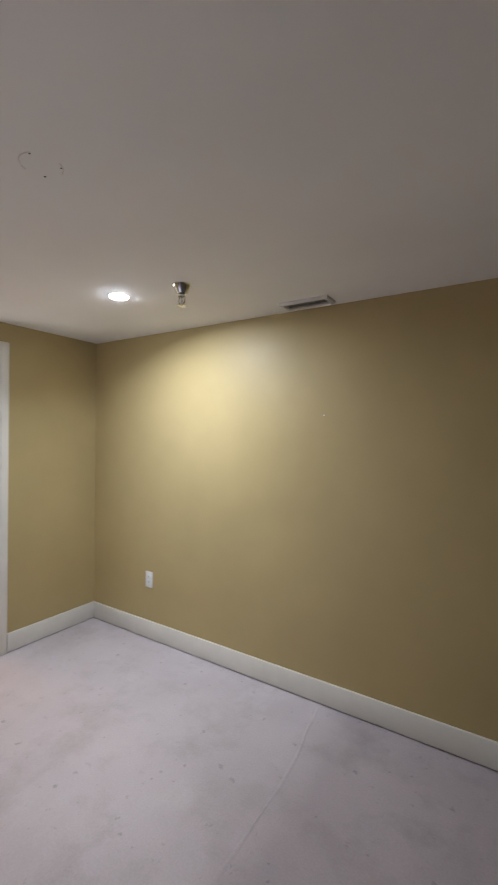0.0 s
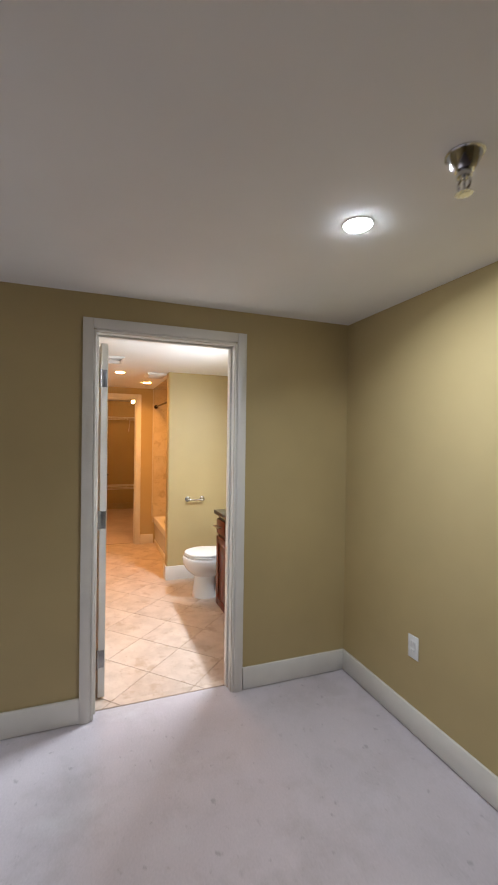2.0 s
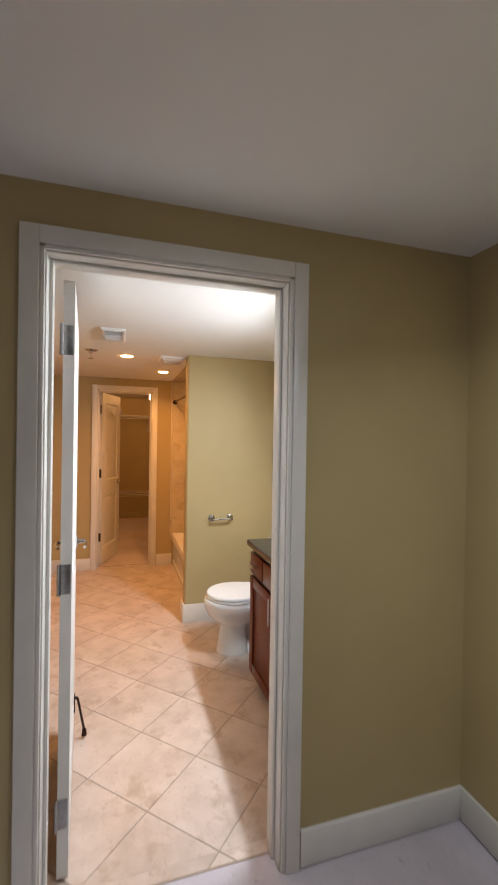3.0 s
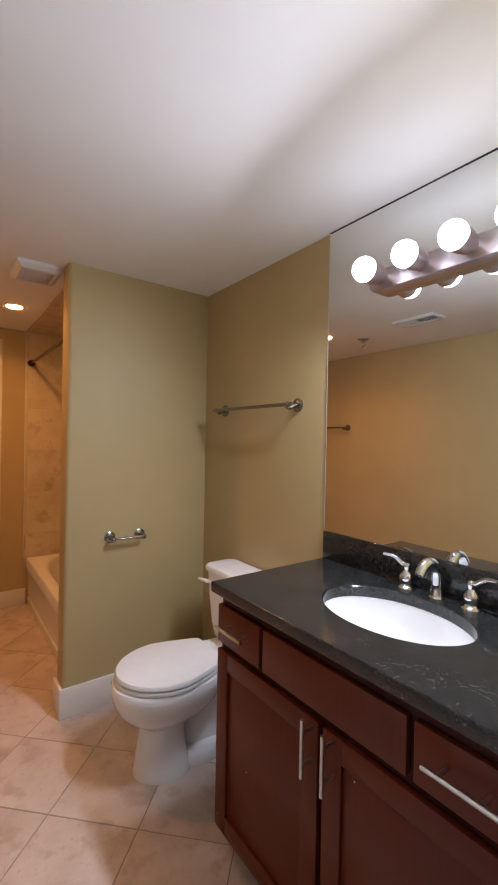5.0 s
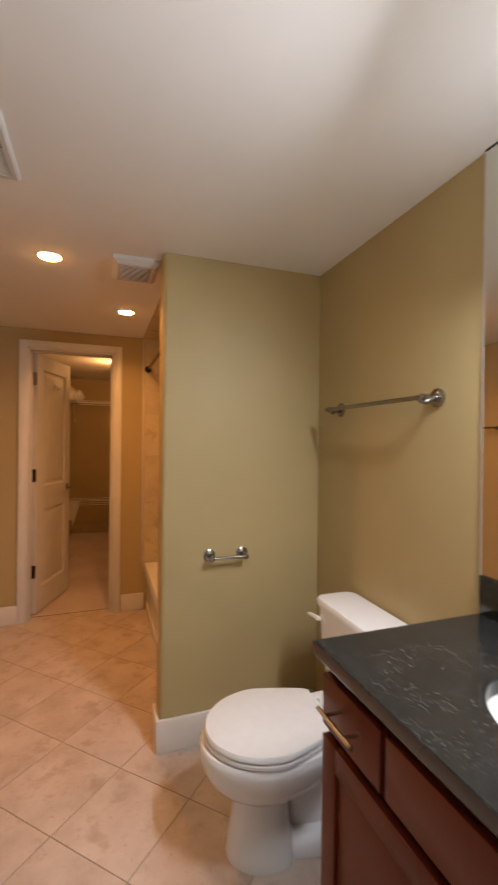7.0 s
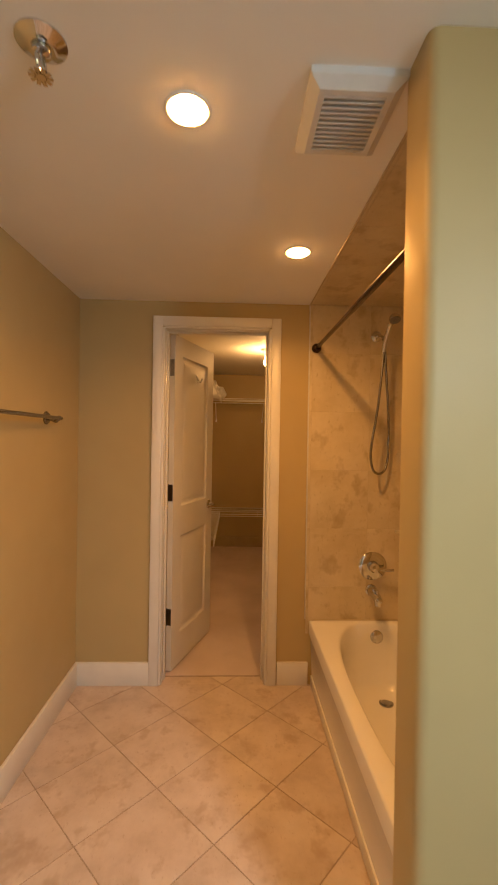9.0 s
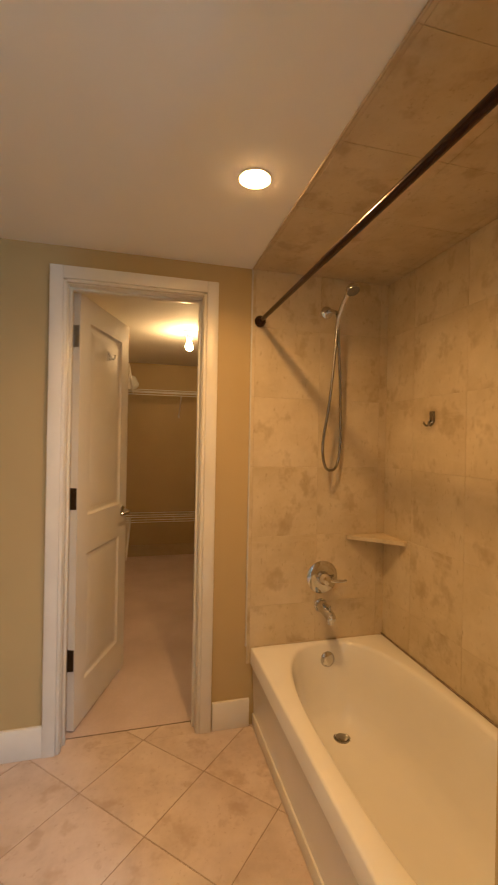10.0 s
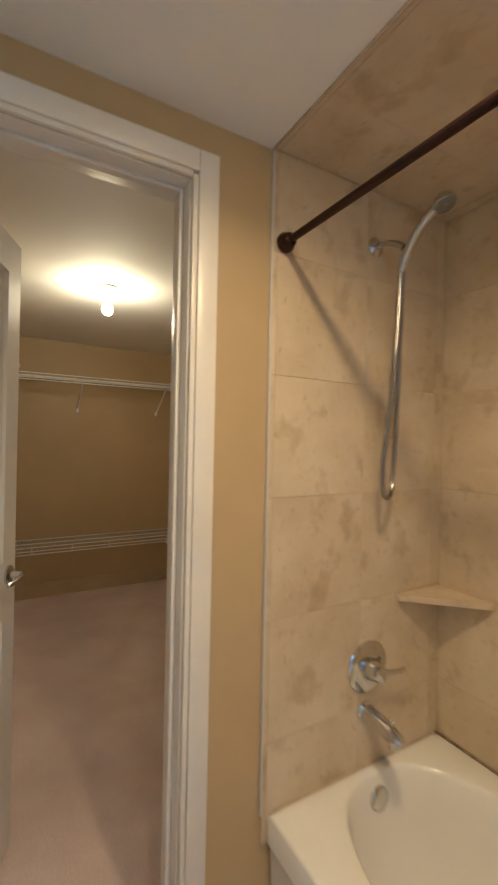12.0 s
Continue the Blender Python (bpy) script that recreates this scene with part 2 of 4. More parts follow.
def tube(bm, points, radius, seg=12, steps=8):
    """A round bar along a smooth curve through the points. radius: a number, or one for each point."""
    ps = [Vector(p) for p in points]
    rs = radius if isinstance(radius, (list, tuple)) else [radius] * len(ps)
    path, rad = [], []
    for i in range(len(ps) - 1):
        a, b, c, d = ps[max(i - 1, 0)], ps[i], ps[i + 1], ps[min(i + 2, len(ps) - 1)]
        for k in range(steps):
            t = k / steps
            path.append(0.5 * ((2 * b) + (c - a) * t + (2 * a - 5 * b + 4 * c - d) * t * t + (3 * b - a - 3 * c + d) * t ** 3))
            rad.append(rs[i] + (rs[i + 1] - rs[i]) * t)
    path.append(ps[-1])
    rad.append(rs[-1])
    up = Vector((0.123, 0.456, 0.88)).normalized()
    rings = []
    for i, p in enumerate(path):
        tan = (path[min(i + 1, len(path) - 1)] - path[max(i - 1, 0)]).normalized()
        u = (up - tan * up.dot(tan)).normalized()
        up = u
        w = tan.cross(u)
        rings.append([p + rad[i] * (math.cos(2 * math.pi * k / seg) * u + math.sin(2 * math.pi * k / seg) * w) for k in range(seg)])
    loft(bm, rings)
    return bm


def finish(bm, name, material, smooth=40):
    me = bpy.data.meshes.new(name)
    bmesh.ops.recalc_face_normals(bm, faces=bm.faces)
    bm.to_mesh(me)
    bm.free()
    if smooth:
        me.shade_smooth()
        me.set_sharp_from_angle(angle=radians(smooth))
    me.materials.append(material)
    return me


def part(name, bm, material, parent, label="", smooth=40):
    ob = new(name, finish(bm, name, material, smooth))
    ob.parent = parent
    if label:
        ob["label"] = label
    return ob


def thing(name, label, category, at=(0, 0, 0), group="", kind=""):
    """An Empty at a thing's base, that parents its parts."""
    ob = new(name)
    ob.empty_display_size = 0.05
    ob.location = at
    return tagged(ob, label, category, group, kind)


def solid(name, bm, material, label, category, group="", kind="", smooth=40):
    return tagged(new(name, finish(bm, name, material, smooth)), label, category, group, kind)


def B(*a, **k):
    return box(bmesh.new(), *a, **k)


def walls(name, boxes, label, material=None):
    bm = bmesh.new()
    for b in boxes:
        box(bm, *b)
    return solid(name, bm, material or WALL, label, "wall", kind="structure", smooth=0)


# ---- plan ----
HB, HR, HC = 2.263, 2.206, 2.268        # ceilings: bedroom, bathroom, closet
XD0, XD1 = -3.592, -3.720               # wall between bedroom and bathroom
XC0, XC1 = -7.362, -7.475               # wall between bathroom and closet
YN, YV = 2.668, 2.637                   # bedroom side wall, vanity wall
YS = 0.612                              # bathroom wall across from the vanity
XP0, XP1 = -5.706, -5.832               # partition beside the tub
YP = 1.862                              # its free end
DY0, DY1, DZ = 1.112, 1.886, 2.064      # bathroom doorway
CY0, CY1, CZ = 1.098, 1.694, 2.050      # closet doorway
XK, YK0, YK1 = -10.50, 1.028, 2.90       # closet back and sides

walls("wall_north", [(XD0, 2.4, YN, 2.80, 0, 2.4)], "khaki painted bedroom wall, washed by a downlight")
walls("wall_west", [(XD1, XD0, -2.7, DY0, 0, 2.4), (XD1, XD0, DY1, 2.80, 0, 2.4), (XD1, XD0, DY0, DY1, DZ, 2.4)], "khaki painted wall around the bathroom doorway")
walls("wall_south", [(XD0, 2.4, -2.82, -2.7, 0, 2.4)], "khaki painted bedroom wall")
walls("wall_east", [(2.4, 2.52, -2.82, 2.80, 0, 2.4)], "khaki painted bedroom wall")
walls("wall_vanity", [(XP1, XD1, YV, 2.80, 0, 2.4)], "khaki painted bathroom wall behind vanity and toilet")
walls("wall_bathroom_south", [(XC0, XD1, YS - 0.12, YS, 0, 2.4)], "khaki painted bathroom wall with a towel bar")
walls("wall_closet_front", [(XC1, XC0, YS - 0.12, CY0, 0, 2.4), (XC1, XC0, CY1, 3.0, 0, 2.4), (XC1, XC0, CY0, CY1, CZ, 2.4)], "khaki painted wall around the closet doorway")
walls("wall_tub", [(XC0, XP1, YN + 0.01, 2.80, 0, 2.4)], "wall behind the tiled tub alcove")
walls("wall_closet_back", [(XK - 0.1, XK, YK0 - 0.1, YK1 + 0.1, 0, 2.4)], "khaki painted closet wall behind wire shelves")
walls("wall_closet_south", [(XK, XC1, YK0 - 0.1, YK0, 0, 2.4)], "khaki painted closet side wall")
walls("wall_closet_north", [(XK, XC1, YK1, YK1 + 0.1, 0, 2.4)], "khaki painted closet side wall")
pw = bmesh.new()
box(pw, XP1, XP0, YP, YV, 0, 2.4)
bmesh.ops.bevel(pw, geom=[e for e in pw.edges if abs(e.verts[0].co.z - e.verts[1].co.z) > 1 and e.verts[0].co.y < YP + 0.01], offset=0.022, segments=5, affect="EDGES", profile=0.5)
solid("wall_partition", pw, WALL, "khaki painted partition with a rounded corner beside the tub", "wall", kind="structure")

solid("ceiling_bedroom", B(XD0, 2.4, -2.7, YN, HB, HB + 0.1), CEIL, "white painted bedroom ceiling", "ceiling", kind="structure", smooth=0)
solid("ceiling_bathroom", B(XC0, XD1, YS, 1.931, HR, HR + 0.1), CEIL, "white painted bathroom ceiling", "ceiling", kind="structure", smooth=0)
solid("ceiling_vanity", B(XP0, XD1, 1.931, YV, HR, HR + 0.1), CEIL, "white painted ceiling above the vanity", "ceiling", kind="structure", smooth=0)
solid("ceiling_partition", B(XP1, XP0, 1.931, YV, HR, HR + 0.1), CEIL, "white ceiling over the partition", "ceiling", kind="structure", smooth=0)
solid("ceiling_closet", B(XK, XC1, YK0, YK1, HC, HC + 0.1), CEIL, "white painted closet ceiling", "ceiling", kind="structure", smooth=0)

solid("floor_bedroom", B(-3.668, 2.4, -2.7, YN, -0.1, 0.0), SLAB, "pale grey worn bedroom slab with smudges", "floor", kind="structure", smooth=0)
solid("floor_closet", B(XK, -7.447, YK0, YK1, -0.1, 0.004), CARPET, "beige closet carpet", "floor", kind="structure", smooth=0)
tile_floor = solid("floor_bathroom", B(-7.447, -3.668, YS - 0.1, YV, -0.1, -0.0016), GROUT, "beige stone tiles laid diagonally with tan grout", "floor", kind="structure", smooth=0)


# ---- baseboards ----
def baseboard(x0, x1, y0, y1, z0=0.0, z1=0.134, paint_in=TRIM, label="white painted wooden baseboard"):
    return solid("baseboard", B(x0, x1, y0, y1, z0, z1, bevel=0.004), paint_in, label, "baseboard", kind="structure")


T = 0.016
baseboard(XD0 + T, 2.4, YN - T, YN, 0.006)
baseboard(XD0, XD0 + T, 1.957, YN, 0.004)
baseboard(XD0, XD0 + T, -2.7, 1.048, 0.004)
baseboard(XP0, XP0 + T, YP - T, YV - T, 0, 0.145)
baseboard(XP1 - 0.0, XP0, YP - T, YP, 0, 0.145)
baseboard(XP0 + T, -4.72, YV - T, YV)
baseboard(XC0 + T, XD1, YS, YS + T)
baseboard(XC0, XC0 + T, YS, 1.033)
baseboard(XC0, XC0 + T, 1.768, 1.948)
baseboard(XK, XK + T, YK0, YK1, paint_in=TANTRIM, label="tan closet baseboard")
baseboard(XK + T, XC1, YK0, YK0 + T, paint_in=TANTRIM, label="tan closet baseboard")
baseboard(XK + T, XC1, YK1 - T, YK1, paint_in=TANTRIM, label="tan closet baseboard")
baseboard(XD0 + T, 2.4, -2.7, -2.7 + T)


# ---- doors ----
def casing_set(parent, face, out, y0, y1, top, width):
    """Casing of one side of a doorway. face: the wall's x; out: +1 or -1, away from the wall."""
    a, b, c = face, face + out * 0.019, face + out * 0.013
    lo, hi = (lambda p, q: (min(p, q), max(p, q)))(a, b)
    lo2, hi2 = (lambda p, q: (min(p, q), max(p, q)))(a, c)
    bead = 0.014
    for nm, ya, yb, yc, yd in (("casing_side", y0 - width, y0 - bead, y0 - bead, y0 + 0.0), ("casing_side", y1 + bead, y1 + width, y1, y1 + bead)):
        bm = B(lo, hi, ya, yb, 0, top + width, bevel=0.003)
        box(bm, lo2, hi2, yc, yd, 0, top + bead * 0.6, bevel=0.003)
        part(nm, bm, TRIM, parent)
    bm = B(lo, hi, y0 - bead, y1 + bead, top + bead, top + width, bevel=0.003)
    box(bm, lo2, hi2, y0, y1, top, top + bead, bevel=0.003)
    part("casing_head", bm, TRIM, parent)


def jamb_set(parent, x0, x1, y0, y1, top, stop):
    """Jamb boards inside the opening, and the stop that the leaf shuts against."""
    t = 0.004
    for ya, yb in ((y0, y0 + t), (y1 - t, y1)):
        part("jamb", B(x0, x1, ya, yb, 0, top, bevel=0.001), TRIM, parent)
    part("jamb_head", B(x0, x1, y0 + t, y1 - t, top - t, top, bevel=0.001), TRIM, parent)
    s0, s1 = stop
    for ya, yb in ((y0 + t, y0 + t + 0.011), (y1 - t - 0.011, y1 - t)):
        part("door_stop_bead", B(s0, s1, ya, yb, 0, top - t, bevel=0.002), TRIM, parent)
    part("door_stop_bead", B(s0, s1, y0 + t + 0.011, y1 - t - 0.011, top - t - 0.011, top - t, bevel=0.002), TRIM, parent)


def leaf_mesh(w, h, t):
    """A moulded two-panel leaf: hinge edge at x = 0, running to +x, thickness along y from 0 to t."""
    bm = bmesh.new()
    st = 0.100
    panels = ((0.190, 0.800), (0.985, h - 0.115))
    xs_, zs_ = (0, st, w - st, w), (0, *panels[0], *panels[1], h)
    for y, s in ((0.0, 1), (t, -1)):
        for a in range(3):
            for b in range(5):
                if a == 1 and b in (1, 3):
                    continue
                bm.faces.new([bm.verts.new((x, y, z)) for x, z in ((xs_[a], zs_[b]), (xs_[a + 1], zs_[b]), (xs_[a + 1], zs_[b + 1]), (xs_[a], zs_[b + 1]))])
        # ovolo, sunk flat, and raised field of each panel
        for za, zb in panels:
            rows = ((0, 0), (0.004, 0.0035), (0.010, 0.0075), (0.017, 0.0095), (0.030, 0.0095), (0.034, 0.0085), (0.060, 0.0035))
            loft(bm, [[(st + i, y + s * d, za + i), (w - st - i, y + s * d, za + i), (w - st - i, y + s * d, zb - i), (st + i, y + s * d, zb - i)] for i, d in rows], (False, True))
    for k in range(4):
        p = ((0, 0), (w, 0), (w, h), (0, h))
        (xa, za), (xb, zb) = p[k], p[(k + 1) % 4]
        bm.faces.new([bm.verts.new(q) for q in ((xa, 0, za), (xb, 0, zb), (xb, t, zb), (xa, t, za))])
    bmesh.ops.remove_doubles(bm, verts=bm.verts, dist=1e-5)
    return bm


def lever(parent, x, z, y_face, out, along):
    """A chrome lever on a leaf: rose, neck and handle."""
    bm = bmesh.new()
    lathe(bm, (x, y_face, z), (0, out, 0), [(0, 0.031), (0.006, 0.031), (0.010, 0.026), (0.012, 0.012), (0.045, 0.010), (0.047, 0.001)])
    y = y_face + out * 0.044
    tube(bm, [(x, y - out * 0.012, z), (x, y, z), (x + along * 0.025, y + out * 0.006, z), (x + along * 0.07, y + out * 0.004, z - 0.002), (x + along * 0.105, y - out * 0.004, z - 0.004)], [0.009, 0.0095, 0.009, 0.008, 0.0065])
    return part("lever_handle", bm, CHROME, parent, "chrome lever handle")


def hinge(parent, z, material, y_face, leaf_t):
    """Butt hinge at the hinge edge: leaf plate, knuckle and screws."""
    bm = B(-0.0025, 0.0, 0.004, leaf_t - 0.002, z - 0.05, z + 0.05, bevel=0.0006)
    cyl(bm, (-0.004, y_face, z - 0.052), (-0.004, y_face, z + 0.052), 0.0065, seg=12)
    for dz in (-0.032, 0.0, 0.032):
        cyl(bm, (-0.0035, leaf_t * (0.6 if dz else 0.4), z + dz), (-0.002, leaf_t * (0.6 if dz else 0.4), z + dz), 0.004, seg=10)
    return part("hinge", bm, material, parent, "steel butt hinge")


door_1 = thing("door_1", "white painted two-panel bathroom door, wide open, in a white cased doorway", "door", kind="structure")
casing_set(door_1, XD0, 1, DY0, DY1, DZ, 0.067)
casing_set(door_1, XD1, -1, DY0, DY1, DZ, 0.070)
jamb_set(door_1, XD1, XD0, DY0, DY1, DZ, (-3.676, -3.640))
LEAF1 = (0.768, 2.030, 0.036)
leaf1 = part("leaf", leaf_mesh(*LEAF1), DOOR, door_1, smooth=12)
leaf1.matrix_local = pose(-3.770, 1.178, 0.012, 0, 0, 180 + 4.0)
for z in (1.83, 1.02, 0.22):
    hinge(leaf1, z, HINGE, LEAF1[2] + 0.004, LEAF1[2])
lever(leaf1, LEAF1[0] - 0.065, 0.985, 0.0, -1, -1)
lever(leaf1, LEAF1[0] - 0.065, 0.985, LEAF1[2], 1, -1)
# kick-down holder near the bottom of the leaf
kick = bmesh.new()
box(kick, LEAF1[0] - 0.075, LEAF1[0] - 0.035, -0.006, 0.0, 0.135, 0.215, bevel=0.002)
tube(kick, [(LEAF1[0] - 0.055, -0.006, 0.20), (LEAF1[0] - 0.055, -0.018, 0.19), (LEAF1[0] - 0.055, -0.034, 0.11), (LEAF1[0] - 0.055, -0.050, 0.03)], 0.006)
cyl(kick, (LEAF1[0] - 0.055, -0.050, 0.004), (LEAF1[0] - 0.055, -0.050, 0.032), 0.013, 0.010, seg=16)
part("kick_down_holder", kick, BRONZE, leaf1, "dark bronze kick-down door holder")

door_2 = thing("door_2", "white two-panel closet door standing ajar into the closet", "door", kind="structure")
casing_set(door_2, XC0, 1, CY0, CY1, CZ, 0.068)
casing_set(door_2, XC1, -1, CY0, CY1, CZ, 0.068)
jamb_set(door_2, XC1, XC0, CY0, CY1, CZ, (-7.436, -7.404))
LEAF2 = (0.585, 2.028, 0.035)
leaf2 = part("leaf", leaf_mesh(*LEAF2), DOOR, door_2, smooth=12)
leaf2.matrix_local = pose(-7.470, 1.140, 0.016, 0, 0, 180 - 20)
for z, metal in ((1.83, HINGE), (1.076, DARKHINGE), (0.325, DARKHINGE)):
    hinge(leaf2, z, metal, LEAF2[2] + 0.002, LEAF2[2])
lever(leaf2, LEAF2[0] - 0.062, 0.938, 0.0, -1, -1)
lever(leaf2, LEAF2[0] - 0.062, 0.938, LEAF2[2], 1, -1)
hk = B(0.284, 0.308, -0.004, 0.0, 1.770, 1.832, bevel=0.002)
tube(hk, [(0.296, -0.003, 1.818), (0.296, -0.014, 1.796), (0.296, -0.028, 1.780), (0.296, -0.040, 1.788), (0.296, -0.043, 1.802)], [0.008, 0.007, 0.006, 0.006, 0.007], seg=12)
tube(hk, [(0.296, -0.014, 1.785), (0.280, -0.022, 1.776), (0.266, -0.026, 1.782)], [0.006, 0.006, 0.005], seg=10)
part("coat_hook", hk, DOOR, leaf2, "white coat hook")


# ---- lamps ----
def downlight(name, x, y, z, lens, colour, watts, spread, label, tilt=0, turn=0):
    """A recessed downlight: white trim ring and a domed lit lens; watts adds a beam to the lens's own glow."""
    ob = thing(name, label, "ceiling light", (x, y, z), group="recessed downlights")
    bm = bmesh.new()
    lathe(bm, (0, 0, 0), (0, 0, -1), [(0, 0.057), (0.0015, 0.057), (0.003, 0.054), (0.003, 0.050), (0.0015, 0.0485), (0.0, 0.0485)], seg=40)
    part("trim_ring", bm, PLASTIC, ob, "white trim ring")
    part("lens", lathe(bmesh.new(), (0, 0, -0.001), (0, 0, -1), [(0, 0.0470), (0.003, 0.0460), (0.006, 0.041), (0.008, 0.029), (0.0092, 0.013), (0.0095, 0.001)], seg=36), lens, ob, "lit lens")
    if watts:
        data = bpy.data.lights.new(name + "_light", "AREA")
        data.shape, data.size, data.energy, data.color, data.spread = "DISK", 0.06, watts, colour, radians(spread)
        lamp = new(name + "_light", data)
        lamp.matrix_world = pose(x, y, z - (0.020 if tilt else 0.014), tilt, 0, turn)
    return ob


downlight("recessed_downlight", -2.475, 1.957, HB, LENS_COOL, COOL, BED_CAN, 150, "lit cool white recessed downlight in the bedroom ceiling", 15, -24)
# unseen downlight added so its light bounces off the slab onto the ceiling
downlight("recessed_downlight", -2.475, -0.750, HB, LENS_COOL, COOL, BED_FILL, 84, "lit cool white recessed downlight in the bedroom ceiling")
downlight("recessed_downlight", -5.938, 1.381, HR, LENS_WARM, WARM, BATH_CAN * 0.85, 140, "lit warm recessed downlight in the bathroom ceiling")
downlight("recessed_downlight", -6.680, 1.755, HR, LENS_WARM, WARM, BATH_CAN * 1.25, 150, "lit warm recessed downlight beside the tub")

# vanity light bar with four globes, on the mirror
bar = thing("vanity_light_bar", "satin nickel light bar with four lit globe bulbs on the mirror", "wall light", (-4.230, 2.6295, 1.926))
bm = bmesh.new()
L, R, D = 0.278, 0.038, 0.044
stad = []
for k in range(13):
    a = math.pi / 2 + math.pi * k / 12
    stad.append((-L + R + R * math.cos(a), R * math.sin(a)))
for k in range(13):
    a = -math.pi / 2 + math.pi * k / 12
    stad.append((L - R + R * math.cos(a), R * math.sin(a)))
loft(bm, [[(x, 0, z) for x, z in stad], [(x, -D + 0.006, z) for x, z in stad], [(x * 0.988, -D, z * 0.88) for x, z in stad]])
part("bar", bm, FIXTURE, bar)
for i in range(4):
    x = -0.2265 + 0.151 * i
    sk = bmesh.new()
    lathe(sk, (x, -D + 0.001, 0.014), (0, -1, 0), [(0, 0.029), (0.012, 0.031), (0.040, 0.037), (0.070, 0.0412), (0.076, 0.0415), (0.077, 0.0405), (0.068, 0.0395), (0.036, 0.034), (0.030, 0.012)], seg=32)
    part("socket", sk, FIXTURE, bar)
    rows = [(0.0555 - 0.0405 * math.cos(a), 0.0405 * math.sin(a)) for a in [0.75 + k * (math.pi - 0.77) / 16 for k in range(17)]]
    gb = bmesh.new()
    lathe(gb, (x, -D - 0.030, 0.014), (0, -1, 0), [(0.0, 0.013), (0.010, 0.015), (0.018, 0.024)] + rows[:5], seg=28)
    part("bulb_base", gb, FIXTURE, bar, "opaque rear shell of the bulb")
    gb = bmesh.new()
    lathe(gb, (x, -D - 0.030, 0.014), (0, -1, 0), rows[4:], seg=28)
    part("globe_bulb", gb, GLOBE, bar, "lit white globe bulb")
    data = bpy.data.lights.new("globe_light", "AREA")
    data.shape, data.size, data.energy, data.color, data.spread = "DISK", 0.075, GLOBE_BEAM, COOL, radians(180)
    new("globe_light", data).matrix_world = pose(-4.230 + x, 2.6295 - D - 0.130, 1.940, -90 + 50, 0, (-15, -5, 5, 15)[i])

# bare bulb in the closet
cl = thing("closet_ceiling_light", "lit bare bulb in a white porcelain lampholder", "ceiling light", (-8.876, 1.791, HC))
bm = bmesh.new()
lathe(bm, (0, 0, 0), (0, 0, -1), [(0, 0.060), (0.012, 0.058), (0.026, 0.040), (0.045, 0.026), (0.060, 0.024), (0.061, 0.012)])
part("lampholder", bm, PORCELAIN, cl)
bm = bmesh.new()
lathe(bm, (0, 0, -0.058), (0, 0, -1), [(0, 0.013), (0.022, 0.015), (0.045, 0.024), (0.065, 0.030), (0.085, 0.027), (0.098, 0.016), (0.103, 0.002)])
part("bulb", bm, BULB_WARM, cl, "lit warm bulb")


# ---- ceiling fixtures ----
def register(name, x0, x1, y0, y1, z, label, banks=2, f=0.021):
    """A stamped ceiling register: frame, dark throat and slats."""
    ob = thing(name, label, "air vent", ((x0 + x1) / 2, (y0 + y1) / 2, z), group="ceiling registers")
    hx, hy, d = (x1 - x0) / 2, (y1 - y0) / 2, 0.016
    bm = bmesh.new()
    rings = []
    for sx, zz in ((0.0, 0.0), (0.0, -0.009), (0.007, -d), (f, -d), (f + 0.002, -0.006)):
        rings.append([(-hx + sx, -hy + sx, zz), (hx - sx, -hy + sx, zz), (hx - sx, hy - sx, zz), (-hx + sx, hy - sx, zz)])
    loft(bm, rings, (False, False))
    part("frame", bm, REGISTER, ob, smooth=20)
    part("throat", B(-hx + f, hx - f, -hy + f, hy - f, -0.003, -0.001), DUCT, ob, "dark duct behind the slats")
    count = 22
    ix = hx - f
    for k in range(count):
        c = -ix + (k + 0.5) * 2 * ix / count
        tilt = -33 if k < count / 2 and banks == 2 else 33
        sl = bmesh.new()
        box(sl, -0.0030, 0.0030, -hy + f, hy - f, -0.0006, 0.0006)
        sl.transform(pose(c, 0, -0.0122, 0, tilt, 0))
        part("slat", sl, REGISTER, ob, smooth=0)
    for sx in (-1, 1):
        part("screw", ball(bmesh.new(), (sx * (hx - 0.013), 0, -d), 0.005, sz=0.5, seg=10), REGISTER, ob)
    return ob


register("ceiling_register", -5.335, -5.028, 1.208, 1.360, HR, "white slatted metal air register in the bathroom ceiling")
register("ceiling_register", -1.790, -1.500, 2.490, 2.610, HB, "white slatted metal air register in the bedroom ceiling", 1, 0.020)

fan = thing("exhaust_fan", "white plastic bathroom exhaust fan grille in the ceiling", "exhaust fan", (-5.925, 1.757, HR))
bm = bmesh.new()
hx, hy = 0.124, 0.104
loft(bm, [[(sx * (hx - i), sy * (hy - i), z) for sx, sy in ((-1, -1), (1, -1), (1, 1), (-1, 1))] for i, z in ((0, 0), (0, -0.016), (0.022, -0.033), (0.036, -0.034), (0.037, -0.020))], (False, False))
part("cover", bm, REGISTER, fan, smooth=20)
part("throat", B(-hx + 0.036, hx - 0.036, -hy + 0.036, hy - 0.036, -0.020, -0.018), BLACK, fan, "dark fan opening")
for k in range(12):
    c = -0.083 + 0.0151 * k
    part("slat", B(c - 0.0033, c + 0.0033, -hy + 0.035, hy - 0.035, -0.0345, -0.026, bevel=0.001, seg=1), REGISTER, fan)


